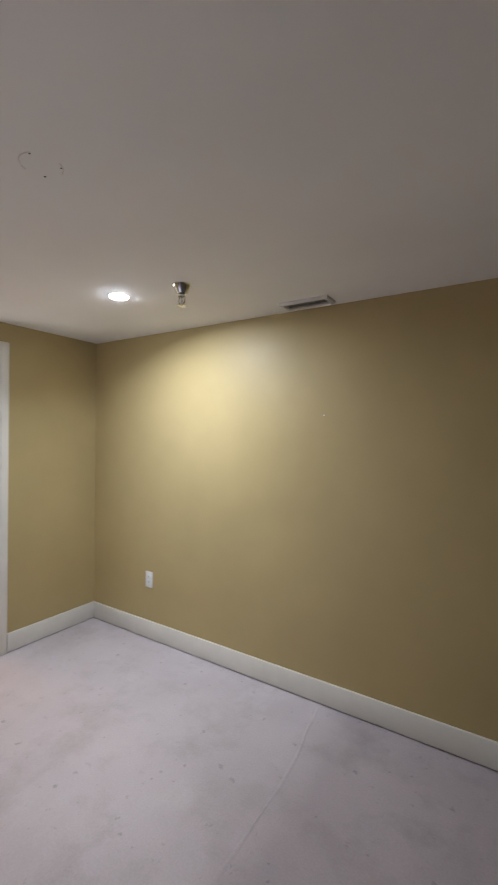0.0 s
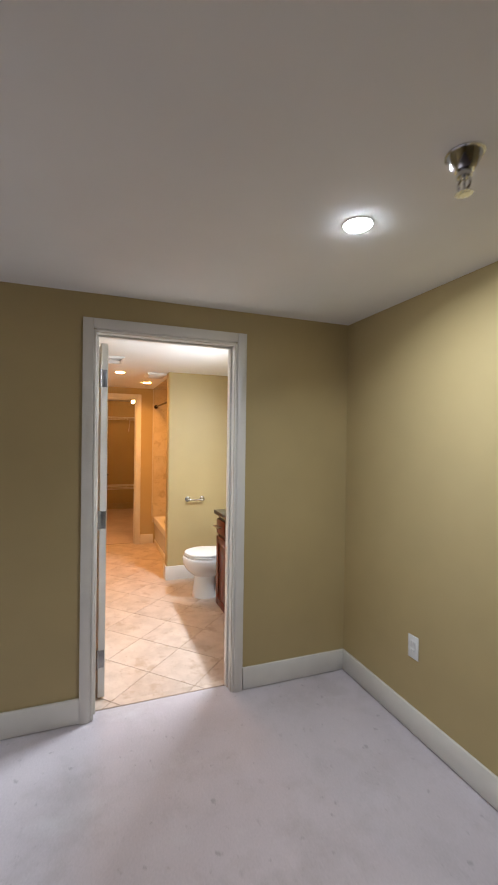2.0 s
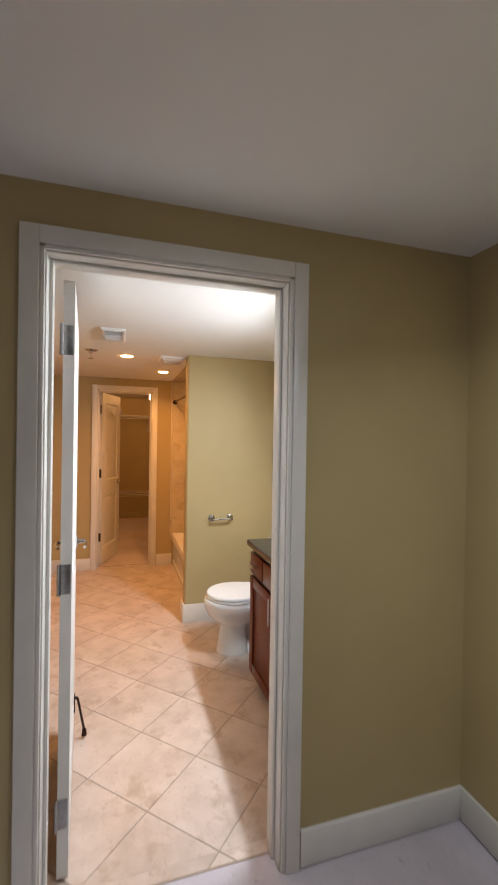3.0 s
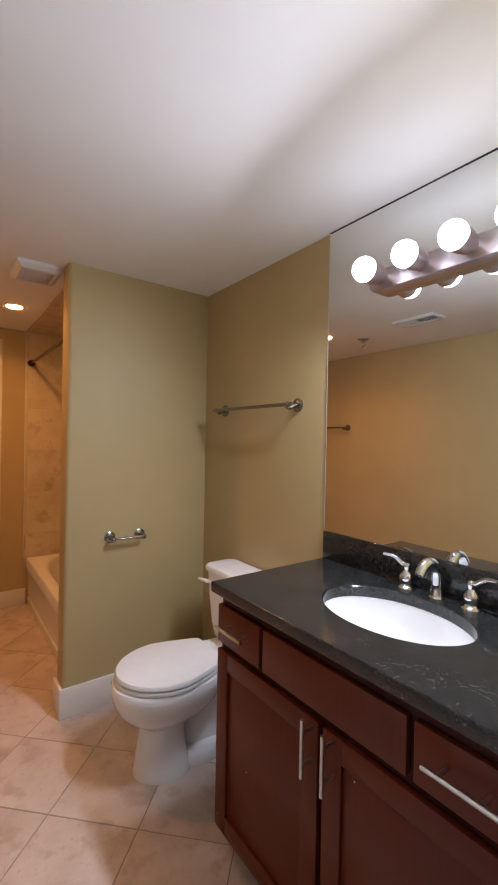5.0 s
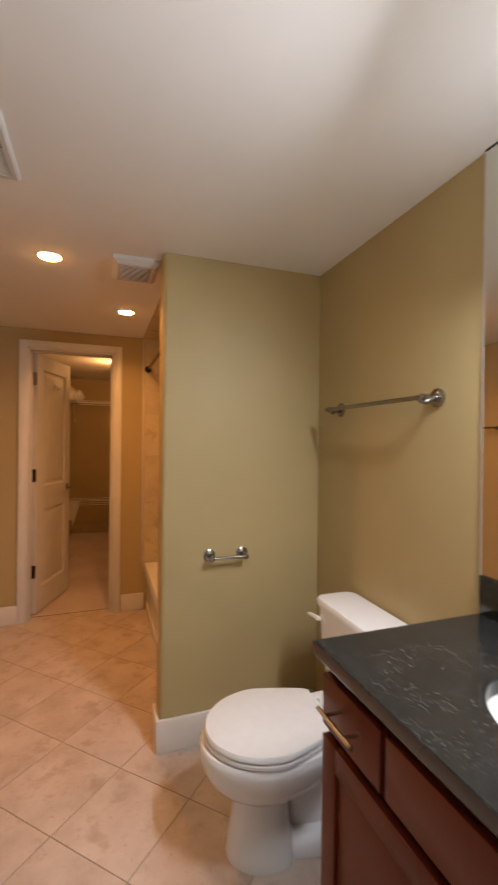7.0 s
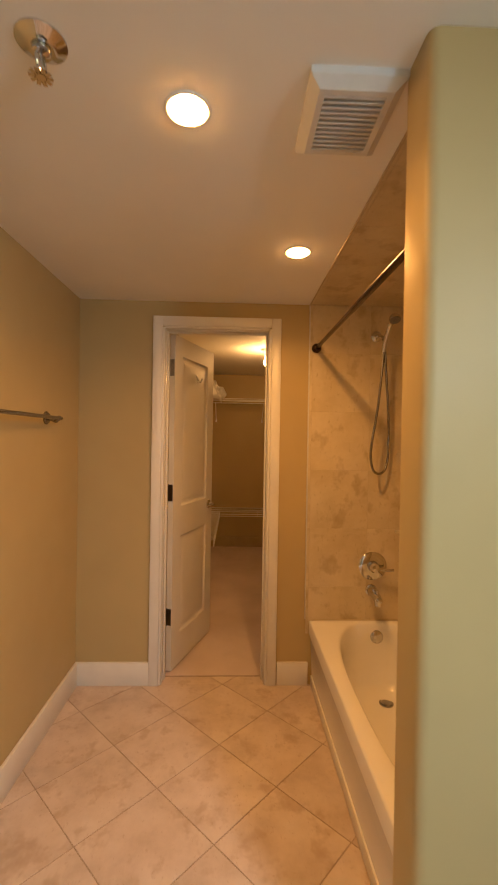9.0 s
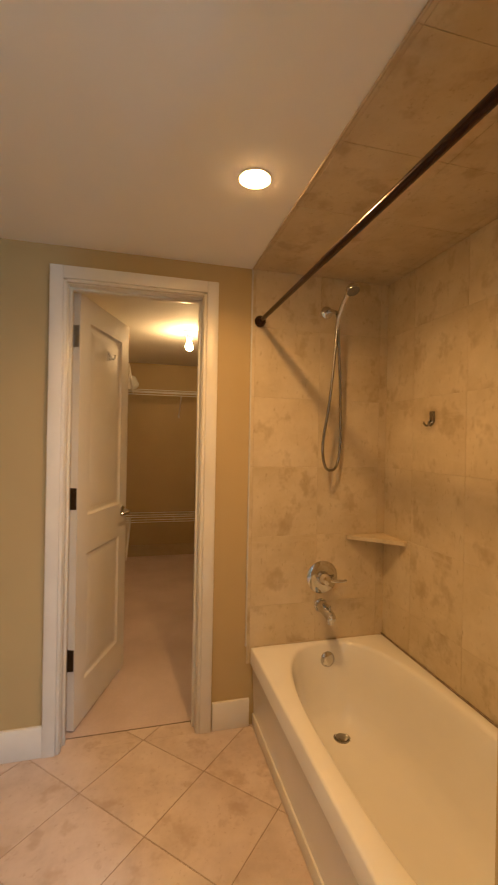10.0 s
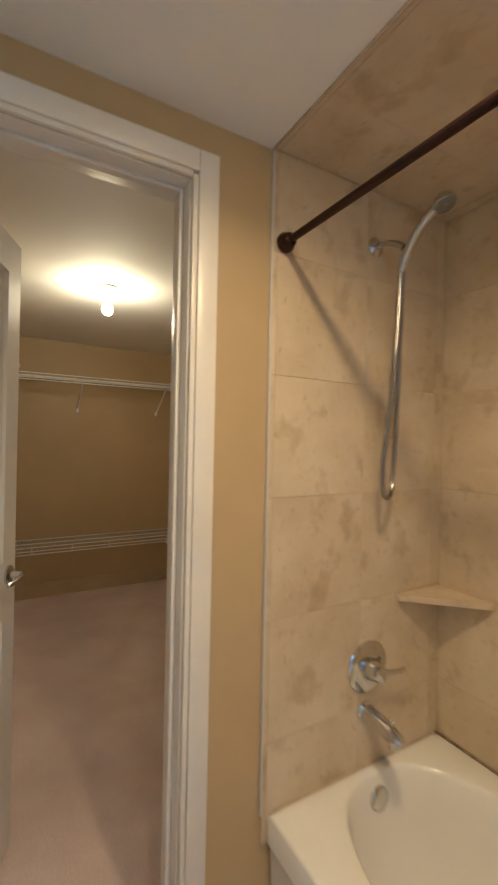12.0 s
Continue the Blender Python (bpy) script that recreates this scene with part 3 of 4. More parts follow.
def sprinkler(x, y, z, label, deep, lift=0.0):
    ob = thing("fire_sprinkler", label, "sprinkler", (x, y, z), group="fire sprinklers")
    bm = bmesh.new()
    lathe(bm, (0, 0, 0), (0, 0, -1), [(0, 0.049), (0.003, 0.049), (0.005, 0.044), (deep * 0.8, 0.031), (deep, 0.024), (deep, 0.012)])
    part("escutcheon", bm, CHROME, ob)
    bm = bmesh.new()
    lathe(bm, (0, 0, -0.028), (0, 0, -1), [(0, 0.011), (0.020, 0.011), (0.022, 0.014), (0.032, 0.014), (0.034, 0.007), (0.036, 0.005)], seg=16)
    for sx in (-1, 1):
        tube(bm, [(sx * 0.009, 0, -0.060), (sx * 0.014, 0, -0.076), (sx * 0.010, 0, -0.092), (0, 0, -0.100)], 0.0028, seg=8)
    cyl(bm, (0, 0, -0.062), (0, 0, -0.094), 0.0025, seg=8)
    part("head", bm, CHROME, ob)
    bm = bmesh.new()
    for k in range(10):
        a = 2 * math.pi * k / 10
        m = pose(0, 0, -0.104, 0, 0, math.degrees(a))
        b2 = B(0.002, 0.017, -0.0032, 0.0032, -0.0007, 0.0007)
        b2.transform(m)
        me = bpy.data.meshes.new("tmp")
        b2.to_mesh(me)
        b2.free()
        bm.from_mesh(me)
        bpy.data.meshes.remove(me)
    cyl(bm, (0, 0, -0.1055), (0, 0, -0.0990), 0.007, seg=14)
    part("deflector", bm, CHROME, ob)
    for piece in ob.children:
        if piece.name.split(".")[0] in ("head", "deflector"):
            piece.location.z = lift
            piece.scale = (1.35, 1.35, 1.0)
    return ob


sprinkler(-2.062, 2.000, HB, "chrome pendent fire sprinkler under the bedroom ceiling", 0.045)
sprinkler(-5.778, 1.109, HR, "chrome pendent fire sprinkler under the bathroom ceiling", 0.014, 0.034)

# trace of a removed detector on the bedroom ceiling
trace = thing("detector_trace", "scuffed ring and screw holes from a removed ceiling detector", "ceiling mark", (-1.772, 1.097, HB))
for a0, a1 in ((222, 300), (22, 76), (196, 214)):
    bm = bmesh.new()
    tube(bm, [(0.056 * math.cos(radians(a0 + (a1 - a0) * k / 6)), 0.056 * math.sin(radians(a0 + (a1 - a0) * k / 6)), -0.0004) for k in range(7)], 0.0022, seg=6, steps=3)
    part("ring_mark", bm, TRIM, trace, "pale raised paint edge")
for a in (-65, 139, 44):
    part("screw_hole", cyl(bmesh.new(), (0.052 * math.cos(radians(a)), 0.052 * math.sin(radians(a)), 0), (0.052 * math.cos(radians(a)), 0.052 * math.sin(radians(a)), -0.002), 0.0027, seg=10), SCREW, trace, "dark screw hole")

# filled crack across the bedroom slab
crack = bmesh.new()
pts = []
for k in range(46):
    y = 2.62 - k * 0.046
    x = -1.478 - 0.085 * max(0.0, (y - 2.05) / 0.55) + 0.012 * noise.noise(Vector((y * 5, 0.3, 0)))
    w = 0.007 + 0.006 * noise.noise(Vector((y * 8, 2.7, 0)))
    pts.append([(x - 2.2 * w, y, -0.001), (x - 0.5 * w, y, 0.0022), (x + 0.4 * w, y, 0.0022), (x + 1.8 * w, y, -0.001)])
loft(crack, pts, (False, False))
solid("slab_crack", crack, SLAB, "rough filled crack across the grey slab", "floor crack", kind="structure")

# outlet on the bedroom wall
outlet = thing("wall_outlet", "white duplex power outlet on the khaki wall", "outlet", (-2.950, YN, 0.440))
part("cover_plate", B(-0.036, 0.036, -0.006, 0, -0.059, 0.059, bevel=0.0025), PLASTIC, outlet)
for dz in (-0.020, 0.020):
    rc = part("receptacle", B(-0.017, 0.017, -0.0085, -0.006, dz - 0.014, dz + 0.014, bevel=0.001), PLASTIC, outlet)
    for dx in (-0.006, 0.006):
        part("slot", B(dx - 0.001, dx + 0.001, -0.0088, -0.0084, dz - 0.002, dz + 0.007), BLACK, rc, "dark slot", smooth=0)
part("screw", ball(bmesh.new(), (0, -0.006, 0), 0.003, sy=0.5, seg=10), PLASTIC, outlet)
# small wall anchor left in the paint
solid("wall_anchor", ball(bmesh.new(), (-1.579, YN - 0.001, 1.645), 0.005, sy=0.5, seg=10), PLASTIC, "small white screw anchor in the khaki paint", "wall anchor")


# ---- vanity ----
VX0, VX1, VF = -4.725, -3.783, 2.117
van = thing("vanity_cabinet", "dark cherry vanity cabinet with bar pulls under black granite", "cabinet", ((VX0 + VX1) / 2, 2.38, 0))
OX, OY = (VX0 + VX1) / 2, 2.38


def vbox(x0, x1, y0, y1, z0, z1, bevel=0.0015):
    return B(x0 - OX, x1 - OX, y0 - OY, y1 - OY, z0, z1, bevel=bevel)


part("side_panel", vbox(VX0, VX0 + 0.016, VF + 0.020, YV, 0.100, 0.857), CHERRY, van)
part("side_panel", vbox(VX1 - 0.016, VX1, VF + 0.020, YV, 0.100, 0.857), CHERRY, van)
part("bottom_panel", vbox(VX0 + 0.016, VX1 - 0.016, VF + 0.020, YV, 0.100, 0.116), CHERRY, van)
part("back_panel", vbox(VX0 + 0.016, VX1 - 0.016, YV - 0.006, YV, 0.116, 0.857), CHERRY, van)
part("face_frame", vbox(VX0 + 0.016, VX1 - 0.016, VF + 0.020, VF + 0.036, 0.116, 0.857), CHERRYSHADE, van)
part("filler_strip", vbox(VX1, XD1 - 0.001, VF + 0.020, VF + 0.040, 0.100, 0.857), CHERRY, van)
part("toe_kick", vbox(VX0 + 0.004, VX1, VF + 0.085, YV, 0.0, 0.100), CHERRYSHADE, van)


def pull(parent, x0, x1, z0, z1):
    """A brushed bar pull on two posts, between the two given ends."""
    a, b = Vector((x0 - OX, VF - 0.038 - OY, z0)), Vector((x1 - OX, VF - 0.038 - OY, z1))
    bm = cyl(bmesh.new(), a, b, 0.0052, seg=16)
    for f in (0.22, 0.78):
        p = a.lerp(b, f)
        cyl(bm, p, p + Vector((0, 0.038, 0)), 0.0045, seg=12)
    return part("bar_pull", bm, PULL, parent, "brushed nickel bar pull")


def drawer_front(name, x0, x1, z0, z1):
    bm = vbox(x0, x1, VF, VF + 0.019, z0, z1, bevel=0.0035)
    return part(name, bm, CHERRY, van)


GAP = 0.0155
XA, XB, XM = VX0 + 0.232, VX1 - 0.232, (VX0 + VX1) / 2
d = drawer_front("drawer", VX0 + 0.004, XA - GAP / 2, 0.700, 0.822)
pull(d, VX0 + 0.050, VX0 + 0.185, 0.770, 0.770)
drawer_front("false_front", XA + GAP / 2, XB - GAP / 2, 0.700, 0.822)
d = drawer_front("drawer", XB + GAP / 2, VX1 - 0.004, 0.700, 0.822)
pull(d, VX1 - 0.185, VX1 - 0.050, 0.773, 0.773)
for x0, x1, px in ((VX0 + 0.004, XM - 0.008, XM - 0.024), (XM + 0.008, VX1 - 0.004, XM + 0.043)):
    st, z0, z1 = 0.058, 0.092, 0.676
    fl = part("cabinet_door", vbox(x0 + st - 0.001, x1 - st + 0.001, VF + 0.008, VF + 0.016, z0 + st - 0.001, z1 - st + 0.001), CHERRY, van)
    for xa, xb in ((x0, x0 + st), (x1 - st, x1)):
        part("stile", vbox(xa, xb, VF, VF + 0.019, z0, z1, bevel=0.003), CHERRY, fl)
    for za, zb in ((z0, z0 + st), (z1 - st, z1)):
        part("rail", vbox(x0 + st, x1 - st, VF + 0.0004, VF + 0.019, za, zb, bevel=0.002), CHERRY, fl)
    pull(fl, px, px, 0.548, 0.690)


# counter with an oval cut-out
def ring_oval(cx, cy, rx, ry, angles, z, power=2.0):
    out = []
    for a in angles:
        c, s = math.cos(a), math.sin(a)
        r = (abs(c) ** power + abs(s) ** power) ** (-1 / power)
        out.append((cx + rx * r * c, cy + ry * r * s, z))
    return out


def ring_rect(cx, cy, x0, x1, y0, y1, angles, z):
    out = []
    for a in angles:
        c, s = math.cos(a), math.sin(a)
        tx = ((x1 if c > 0 else x0) - cx) / c if abs(c) > 1e-9 else 1e9
        ty = ((y1 if s > 0 else y0) - cy) / s if abs(s) > 1e-9 else 1e9
        t = min(tx, ty)
        out.append((cx + t * c, cy + t * s, z))
    return out


def corner_angles(cx, cy, x0, x1, y0, y1, n):
    an = [2 * math.pi * k / n for k in range(n)] + [math.atan2(y - cy, x - cx) % (2 * math.pi) for x in (x0, x1) for y in (y0, y1)]
    return sorted(set(round(a, 6) for a in an))


SX, SY, SRX, SRY, CT = -4.250, 2.394, 0.220, 0.158, 0.894
cx0, cx1, cy0, cy1 = -4.737, XD1 - 0.001, 2.098, YV - 0.001
an = corner_angles(SX, SY, cx0, cx1, cy0, cy1, 72)
bm = bmesh.new()
e = 0.002
rings = [ring_oval(SX, SY, SRX, SRY, an, CT - 0.034), ring_oval(SX, SY, SRX, SRY, an, CT - 0.003), ring_oval(SX, SY, SRX + 0.003, SRY + 0.003, an, CT),
         ring_rect(SX, SY, cx0 + e, cx1 - e, cy0 + e, cy1, an, CT), ring_rect(SX, SY, cx0, cx1, cy0, cy1, an, CT - e),
         ring_rect(SX, SY, cx0, cx1, cy0, cy1, an, CT - 0.030), ring_rect(SX, SY, cx0 + e, cx1 - e, cy0 + e, cy1, an, CT - 0.034)]
made = loft(bm, rings, (False, False))
for i in range(len(an)):
    bm.faces.new((made[-1][i], made[-1][(i + 1) % len(an)], made[0][(i + 1) % len(an)], made[0][i]))
counter = thing("vanity_counter", "polished black granite vanity top with backsplash", "countertop")
part("slab", bm, GRANITE, counter, smooth=30)
part("backsplash", B(-4.735, XD1 - 0.001, YV - 0.015, YV - 0.001, CT, 1.003, bevel=0.002), GRANITE, counter)

basin = thing("undermount_basin", "white oval undermount basin in the granite top", "sink", (SX, SY, CT))
bm = bmesh.new()
prof = [(1.06, -0.035), (1.0, -0.0355), (0.995, -0.05), (0.95, -0.09), (0.84, -0.125), (0.62, -0.150), (0.35, -0.162), (0.10, -0.167)]
aa = [2 * math.pi * k / 64 for k in range(64)]
loft(bm, [ring_oval(0, 0, SRX * s, SRY * s, aa, z) for s, z in prof], (False, True))
part("bowl", bm, PORCELAIN, basin)
bm = bmesh.new()
lathe(bm, (0, 0, -0.1665), (0, 0, 1), [(0, 0.024), (0.003, 0.024), (0.0045, 0.018), (0.003, 0.010)])
part("drain", bm, CHROME, basin, "chrome drain")


def faucet_handle(x, y, turn):
    bm = bmesh.new()
    lathe(bm, (0, 0, 0), (0, 0, 1), [(0, 0.0245), (0.004, 0.0245), (0.007, 0.022), (0.009, 0.0175), (0.013, 0.0165), (0.019, 0.0185), (0.026, 0.0205), (0.033, 0.0205), (0.040, 0.018), (0.045, 0.0125), (0.049, 0.0095), (0.054, 0.0095), (0.059, 0.0115), (0.065, 0.0120), (0.070, 0.0100), (0.073, 0.004)])
    tube(bm, [(-0.004, 0, 0.064), (0.012, 0, 0.068), (0.026, 0, 0.079), (0.040, 0, 0.086), (0.066, 0, 0.088)], [0.0085, 0.0080, 0.0065, 0.0055, 0.0048])
    bm.transform(pose(x, y, 0, 0, 0, turn) @ Matrix.Diagonal((1.14, 1.14, 1.12, 1)))
    return bm


fc = thing("vanity_faucet", "chrome widespread faucet with two lever handles", "faucet", (-4.234, 2.595, CT))
part("handle", faucet_handle(-0.104, 0.0, 200), CHROME, fc, smooth=75)
part("handle", faucet_handle(0.104, 0.0, -8), CHROME, fc, smooth=75)
bm = bmesh.new()
lathe(bm, (0, 0, 0), (0, 0, 1), [(0, 0.0245), (0.005, 0.0245), (0.009, 0.020), (0.012, 0.018)])
tube(bm, [(0, 0, 0.006), (0, 0.002, 0.045), (0, -0.006, 0.086), (0, -0.036, 0.112), (0, -0.072, 0.108), (0, -0.096, 0.082)], [0.021, 0.0185, 0.0170, 0.0160, 0.0160, 0.0155], seg=20)
part("spout", bm, CHROME, fc, smooth=75)

# mirror
mir = thing("wall_mirror", "large frameless wall mirror above the vanity", "mirror", (-4.23, YV, 1.004))
part("glass", B(-4.734 + 4.23, XD1 - 0.002 + 4.23, -0.0075, -0.002, 0.0, HR - 0.004 - 1.004), MIRROR, mir, smooth=0)
part("top_clip_rail", B(-4.734 + 4.23, XD1 - 0.002 + 4.23, -0.010, -0.002, HR - 0.004 - 1.004, HR - 0.0005 - 1.004), SCREW, mir, "dark mirror top rail", smooth=0)
part("edge", B(-4.7375 + 4.23, -4.7345 + 4.23, -0.008, -0.002, 0.0, HR - 0.004 - 1.004), STEELTRIM, mir, "ground mirror edge", smooth=0)


# ---- toilet ----
def egg(cx, cy, rx, ry_front, ry_back, n, z, square=2.0):
    """Outline of a bowl: blunt at the back (+y), long at the front."""
    out = []
    for k in range(n):
        a = 2 * math.pi * k / n
        c, s = math.cos(a), math.sin(a)
        p = 2.0 if s < 0 else square
        r = (abs(c) ** p + abs(s) ** p) ** (-1 / p)
        out.append((cx + rx * r * c, cy + (ry_front if s < 0 else ry_back) * r * s, z))
    return out


def seat_outline(s, z):
    """Seat and lid: an oval front, sides that draw in to a straight back edge."""
    out = []
    for k in range(144):
        a = 2 * math.pi * k / 144
        c, t = math.cos(a), math.sin(a)
        p = 2.0 if t < 0 else 22.0
        r = (abs(c) ** p + abs(t) ** p) ** (-1 / p)
        x, y = r * c, r * t
        if y > 0:
            x *= 1 - 0.36 * y ** 1.25
        out.append((0.186 * s * x, -0.045 + 0.217 * s * y, z))
    return out


TX = -5.165
wc = thing("toilet", "white two-piece elongated toilet with closed lid", "toilet", (TX, 2.20, 0))
n = 48
bm = bmesh.new()
cols = [(0.112, 0.142, 0.085, 0.0), (0.113, 0.143, 0.085, 0.014), (0.106, 0.138, 0.080, 0.035), (0.094, 0.127, 0.068, 0.11), (0.086, 0.120, 0.064, 0.18), (0.088, 0.124, 0.080, 0.205), (0.108, 0.150, 0.120, 0.225), (0.138, 0.184, 0.170, 0.250), (0.164, 0.212, 0.205, 0.285), (0.181, 0.229, 0.225, 0.325), (0.189, 0.238, 0.235, 0.362), (0.190, 0.239, 0.236, 0.383), (0.184, 0.233, 0.230, 0.395)]
loft(bm, [egg(0, -0.045, rx, rf, rb, n, z, 2.6) for rx, rf, rb, z in [(c[0] * (0.968 if c[3] > 0.24 else 1), c[1] * (0.985 if c[3] > 0.24 else 1), c[2], c[3]) for c in cols]])
part("bowl", bm, PORCELAIN, wc)
bm = bmesh.new()
loft(bm, [egg(0, 0.165, rx, 0.25, 0.215, n, z, 3.0) for rx, z in ((0.108, 0.0), (0.109, 0.015), (0.104, 0.034), (0.092, 0.048), (0.070, 0.058))])
loft(bm, [egg(0, 0.235, rx, ry, 0.150, n, z, 3.0) for rx, ry, z in ((0.050, 0.22, 0.05), (0.046, 0.22, 0.17), (0.070, 0.21, 0.26), (0.115, 0.20, 0.33), (0.150, 0.21, 0.392))])
part("base", bm, PORCELAIN, wc)
bm = bmesh.new()
loft(bm, [seat_outline(s, z) for s, z in ((0.97, 0.397), (1.0, 0.401), (1.0, 0.411), (0.98, 0.415))])
part("seat", bm, PLASTIC, wc)
bm = bmesh.new()
loft(bm, [seat_outline(s, z) for s, z in ((0.97, 0.4175), (1.0, 0.421), (1.0, 0.429), (0.975, 0.4365), (0.88, 0.4395), (0.4, 0.4415))])
part("lid", bm, PLASTIC, wc)
for sx in (-0.075, 0.075):
    part("lid_hinge", B(sx - 0.018, sx + 0.018, 0.165, 0.195, 0.394, 0.430, bevel=0.006), PLASTIC, wc)
bm = bmesh.new()


def slabring(hx, y0, y1, r, z):
    pts = []
    for qx, qy, a0 in ((hx - r, y1 - r, 0), (-hx + r, y1 - r, 90), (-hx + r, y0 + r, 180), (hx - r, y0 + r, 270)):
        for k in range(6):
            a = radians(a0 + 18 * k)
            pts.append((qx + r * math.cos(a), qy + r * math.sin(a), z))
    return pts


loft(bm, [slabring(hx, y0, 0.425, 0.035, z) for hx, y0, z in ((0.140, 0.285, 0.390), (0.170, 0.272, 0.405), (0.186, 0.266, 0.47), (0.204, 0.260, 0.60), (0.214, 0.257, 0.706))])
part("tank", bm, PORCELAIN, wc)
bm = bmesh.new()
loft(bm, [slabring(hx, y0, y1, 0.040, z) for hx, y0, y1, z in ((0.212, 0.258, 0.428, 0.707), (0.224, 0.248, 0.432, 0.712), (0.225, 0.247, 0.432, 0.730), (0.219, 0.253, 0.428, 0.739), (0.195, 0.272, 0.410, 0.742))])
part("tank_lid", bm, PORCELAIN, wc)
bm = bmesh.new()
lathe(bm, (-0.172, 0.262, 0.662), (0, -1, 0), [(0, 0.016), (0.006, 0.016), (0.010, 0.008), (0.020, 0.008)], seg=16)
tube(bm, [(-0.172, 0.244, 0.662), (-0.190, 0.240, 0.663), (-0.225, 0.238, 0.660), (-0.246, 0.238, 0.656)], [0.009, 0.009, 0.0075, 0.006], seg=12)
part("flush_lever", bm, PLASTIC, wc, "white flush lever")

for piece in wc.children:
    if piece.name.split(".")[0] in ("bowl", "base", "seat", "lid", "lid_hinge"):
        piece.scale.z = 0.975


# ---- bars and holders ----
def towel_bar(name, a, b, out, z, label):
    """A bar between two scrolled posts. a, b: the posts' x; out: the side of y that it stands off to."""
    y = YV if out < 0 else YS
    ob = thing(name, label, "towel bar", ((a + b) / 2, y, z), group="towel bars")
    c = (a + b) / 2
    for x in (a, b):
        bm = bmesh.new()
        lathe(bm, (x - c, 0, 0), (0, out, 0), [(0, 0.031), (0.005, 0.031), (0.008, 0.025), (0.012, 0.024), (0.015, 0.014), (0.016, 0.002)])
        s = 1 if x < c else -1
        tube(bm, [(x - c, out * 0.012, 0), (x - c, out * 0.030, -0.006), (x - c + s * 0.004, out * 0.048, -0.014), (x - c + s * 0.012, out * 0.060, -0.006), (x - c + s * 0.012, out * 0.062, 0.004)], [0.011, 0.010, 0.009, 0.009, 0.011])
        ball(bm, (x - c, out * 0.062, 0), 0.0125, seg=14)
        part("post", bm, NICKEL, ob)
    bm = cyl(bmesh.new(), (a - c - 0.025, out * 0.062, 0), (b - c + 0.025, out * 0.062, 0), 0.0085, seg=16)
    part("bar", bm, NICKEL, ob)
    return ob


towel_bar("towel_bar", -5.495, -4.913, -1, 1.522, "brushed nickel towel bar above the toilet")
towel_bar("towel_bar", -6.945, -6.345, 1, 1.508, "brushed nickel towel bar on the khaki bathroom wall")

tp = thing("paper_holder", "empty brushed nickel toilet paper holder on the partition", "paper holder", (XP0, 2.158, 0.853))
for y in (-0.079, 0.079):
    bm = bmesh.new()
    lathe(bm, (0, y, 0), (1, 0, 0), [(0, 0.028), (0.005, 0.028), (0.008, 0.022), (0.014, 0.021), (0.017, 0.012), (0.018, 0.002)])
    tube(bm, [(0.012, y, 0), (0.035, y, -0.004), (0.055, y, -0.006), (0.064, y, -0.002)], [0.010, 0.009, 0.010, 0.012])
    ball(bm, (0.064, y, -0.002), 0.014, seg=14)
    part("post", bm, NICKEL, tp)
part("roller", cyl(bmesh.new(), (0.064, -0.079, -0.002), (0.064, 0.079, -0.002), 0.0085, seg=16), CHROME, tp)


# ---- tub ----
TX0, TX1, TY0, TY1, TZ = -7.352, -5.842, 1.952, 2.660, 0.382
tub = thing("bathtub", "white enamelled alcove bathtub with a flat apron", "bathtub", ((TX0 + TX1) / 2, (TY0 + TY1) / 2, 0))
QX, QY = (TX0 + TX1) / 2, (TY0 + TY1) / 2
hx, hy = (TX1 - TX0) / 2, (TY1 - TY0) / 2
bx, by = 0.000, 0.010         # centre of the opening
an = corner_angles(bx, by, -hx, hx, -hy, hy, 96)
rings = [ring_rect(bx, by, -hx, hx, -hy, hy, an, 0.300), ring_rect(bx, by, -hx, hx, -hy, hy, an, TZ - 0.010), ring_rect(bx, by, -hx + 0.003, hx - 0.003, -hy + 0.003, hy - 0.003, an, TZ - 0.003), ring_rect(bx, by, -hx + 0.010, hx - 0.010, -hy + 0.010, hy - 0.010, an, TZ)]
for rx, ry, z, p, sh in ((0.732, 0.303, TZ + 0.001, 2.7, 0.0), (0.724, 0.295, TZ - 0.003, 2.7, 0.0), (0.718, 0.288, TZ - 0.014, 2.7, 0.0), (0.704, 0.274, 0.29, 2.7, -0.006), (0.672, 0.256, 0.16, 2.7, -0.016), (0.640, 0.238, 0.075, 2.7, -0.022), (0.600, 0.204, 0.034, 2.7, -0.026), (0.53, 0.160, 0.020, 2.6, -0.03), (0.20, 0.06, 0.016, 2.2, -0.03)):
    rings.append(ring_oval(bx + sh, by, rx, ry, an, z, p))
bm = bmesh.new()
loft(bm, rings, (False, True))
part("basin", bm, TUBWHITE, tub, smooth=50)
bm = bmesh.new()
loft(bm, [[(x, -hy + y, z) for x, y in ((-hx, 0), (hx, 0), (hx, 0.02), (-hx, 0.02))] for z, y in ((0.30, 0.0),)][:1] + [[(-hx, -hy + o, z), (hx, -hy + o, z), (hx, -hy + 0.04, z), (-hx, -hy + 0.04, z)] for z, o in ((0.300, 0.001), (0.285, 0.009), (0.06, 0.020), (0.05, 0.020), (0.0, 0.020))])
part("apron", bm, TUBWHITE, tub, smooth=30)
part("floor_strip", B(-hx, hx, -hy + 0.012, -hy + 0.021, 0.0, 0.060, bevel=0.003), TRIM, tub, "white strip along the apron's foot")
bm = bmesh.new()
lathe(bm, (-7.147 - QX, 2.338 - QY, 0.020), (0, 0, 1), [(0, 0.038), (0.003, 0.038), (0.004, 0.033), (0.0015, 0.030), (0.0015, 0.001)])
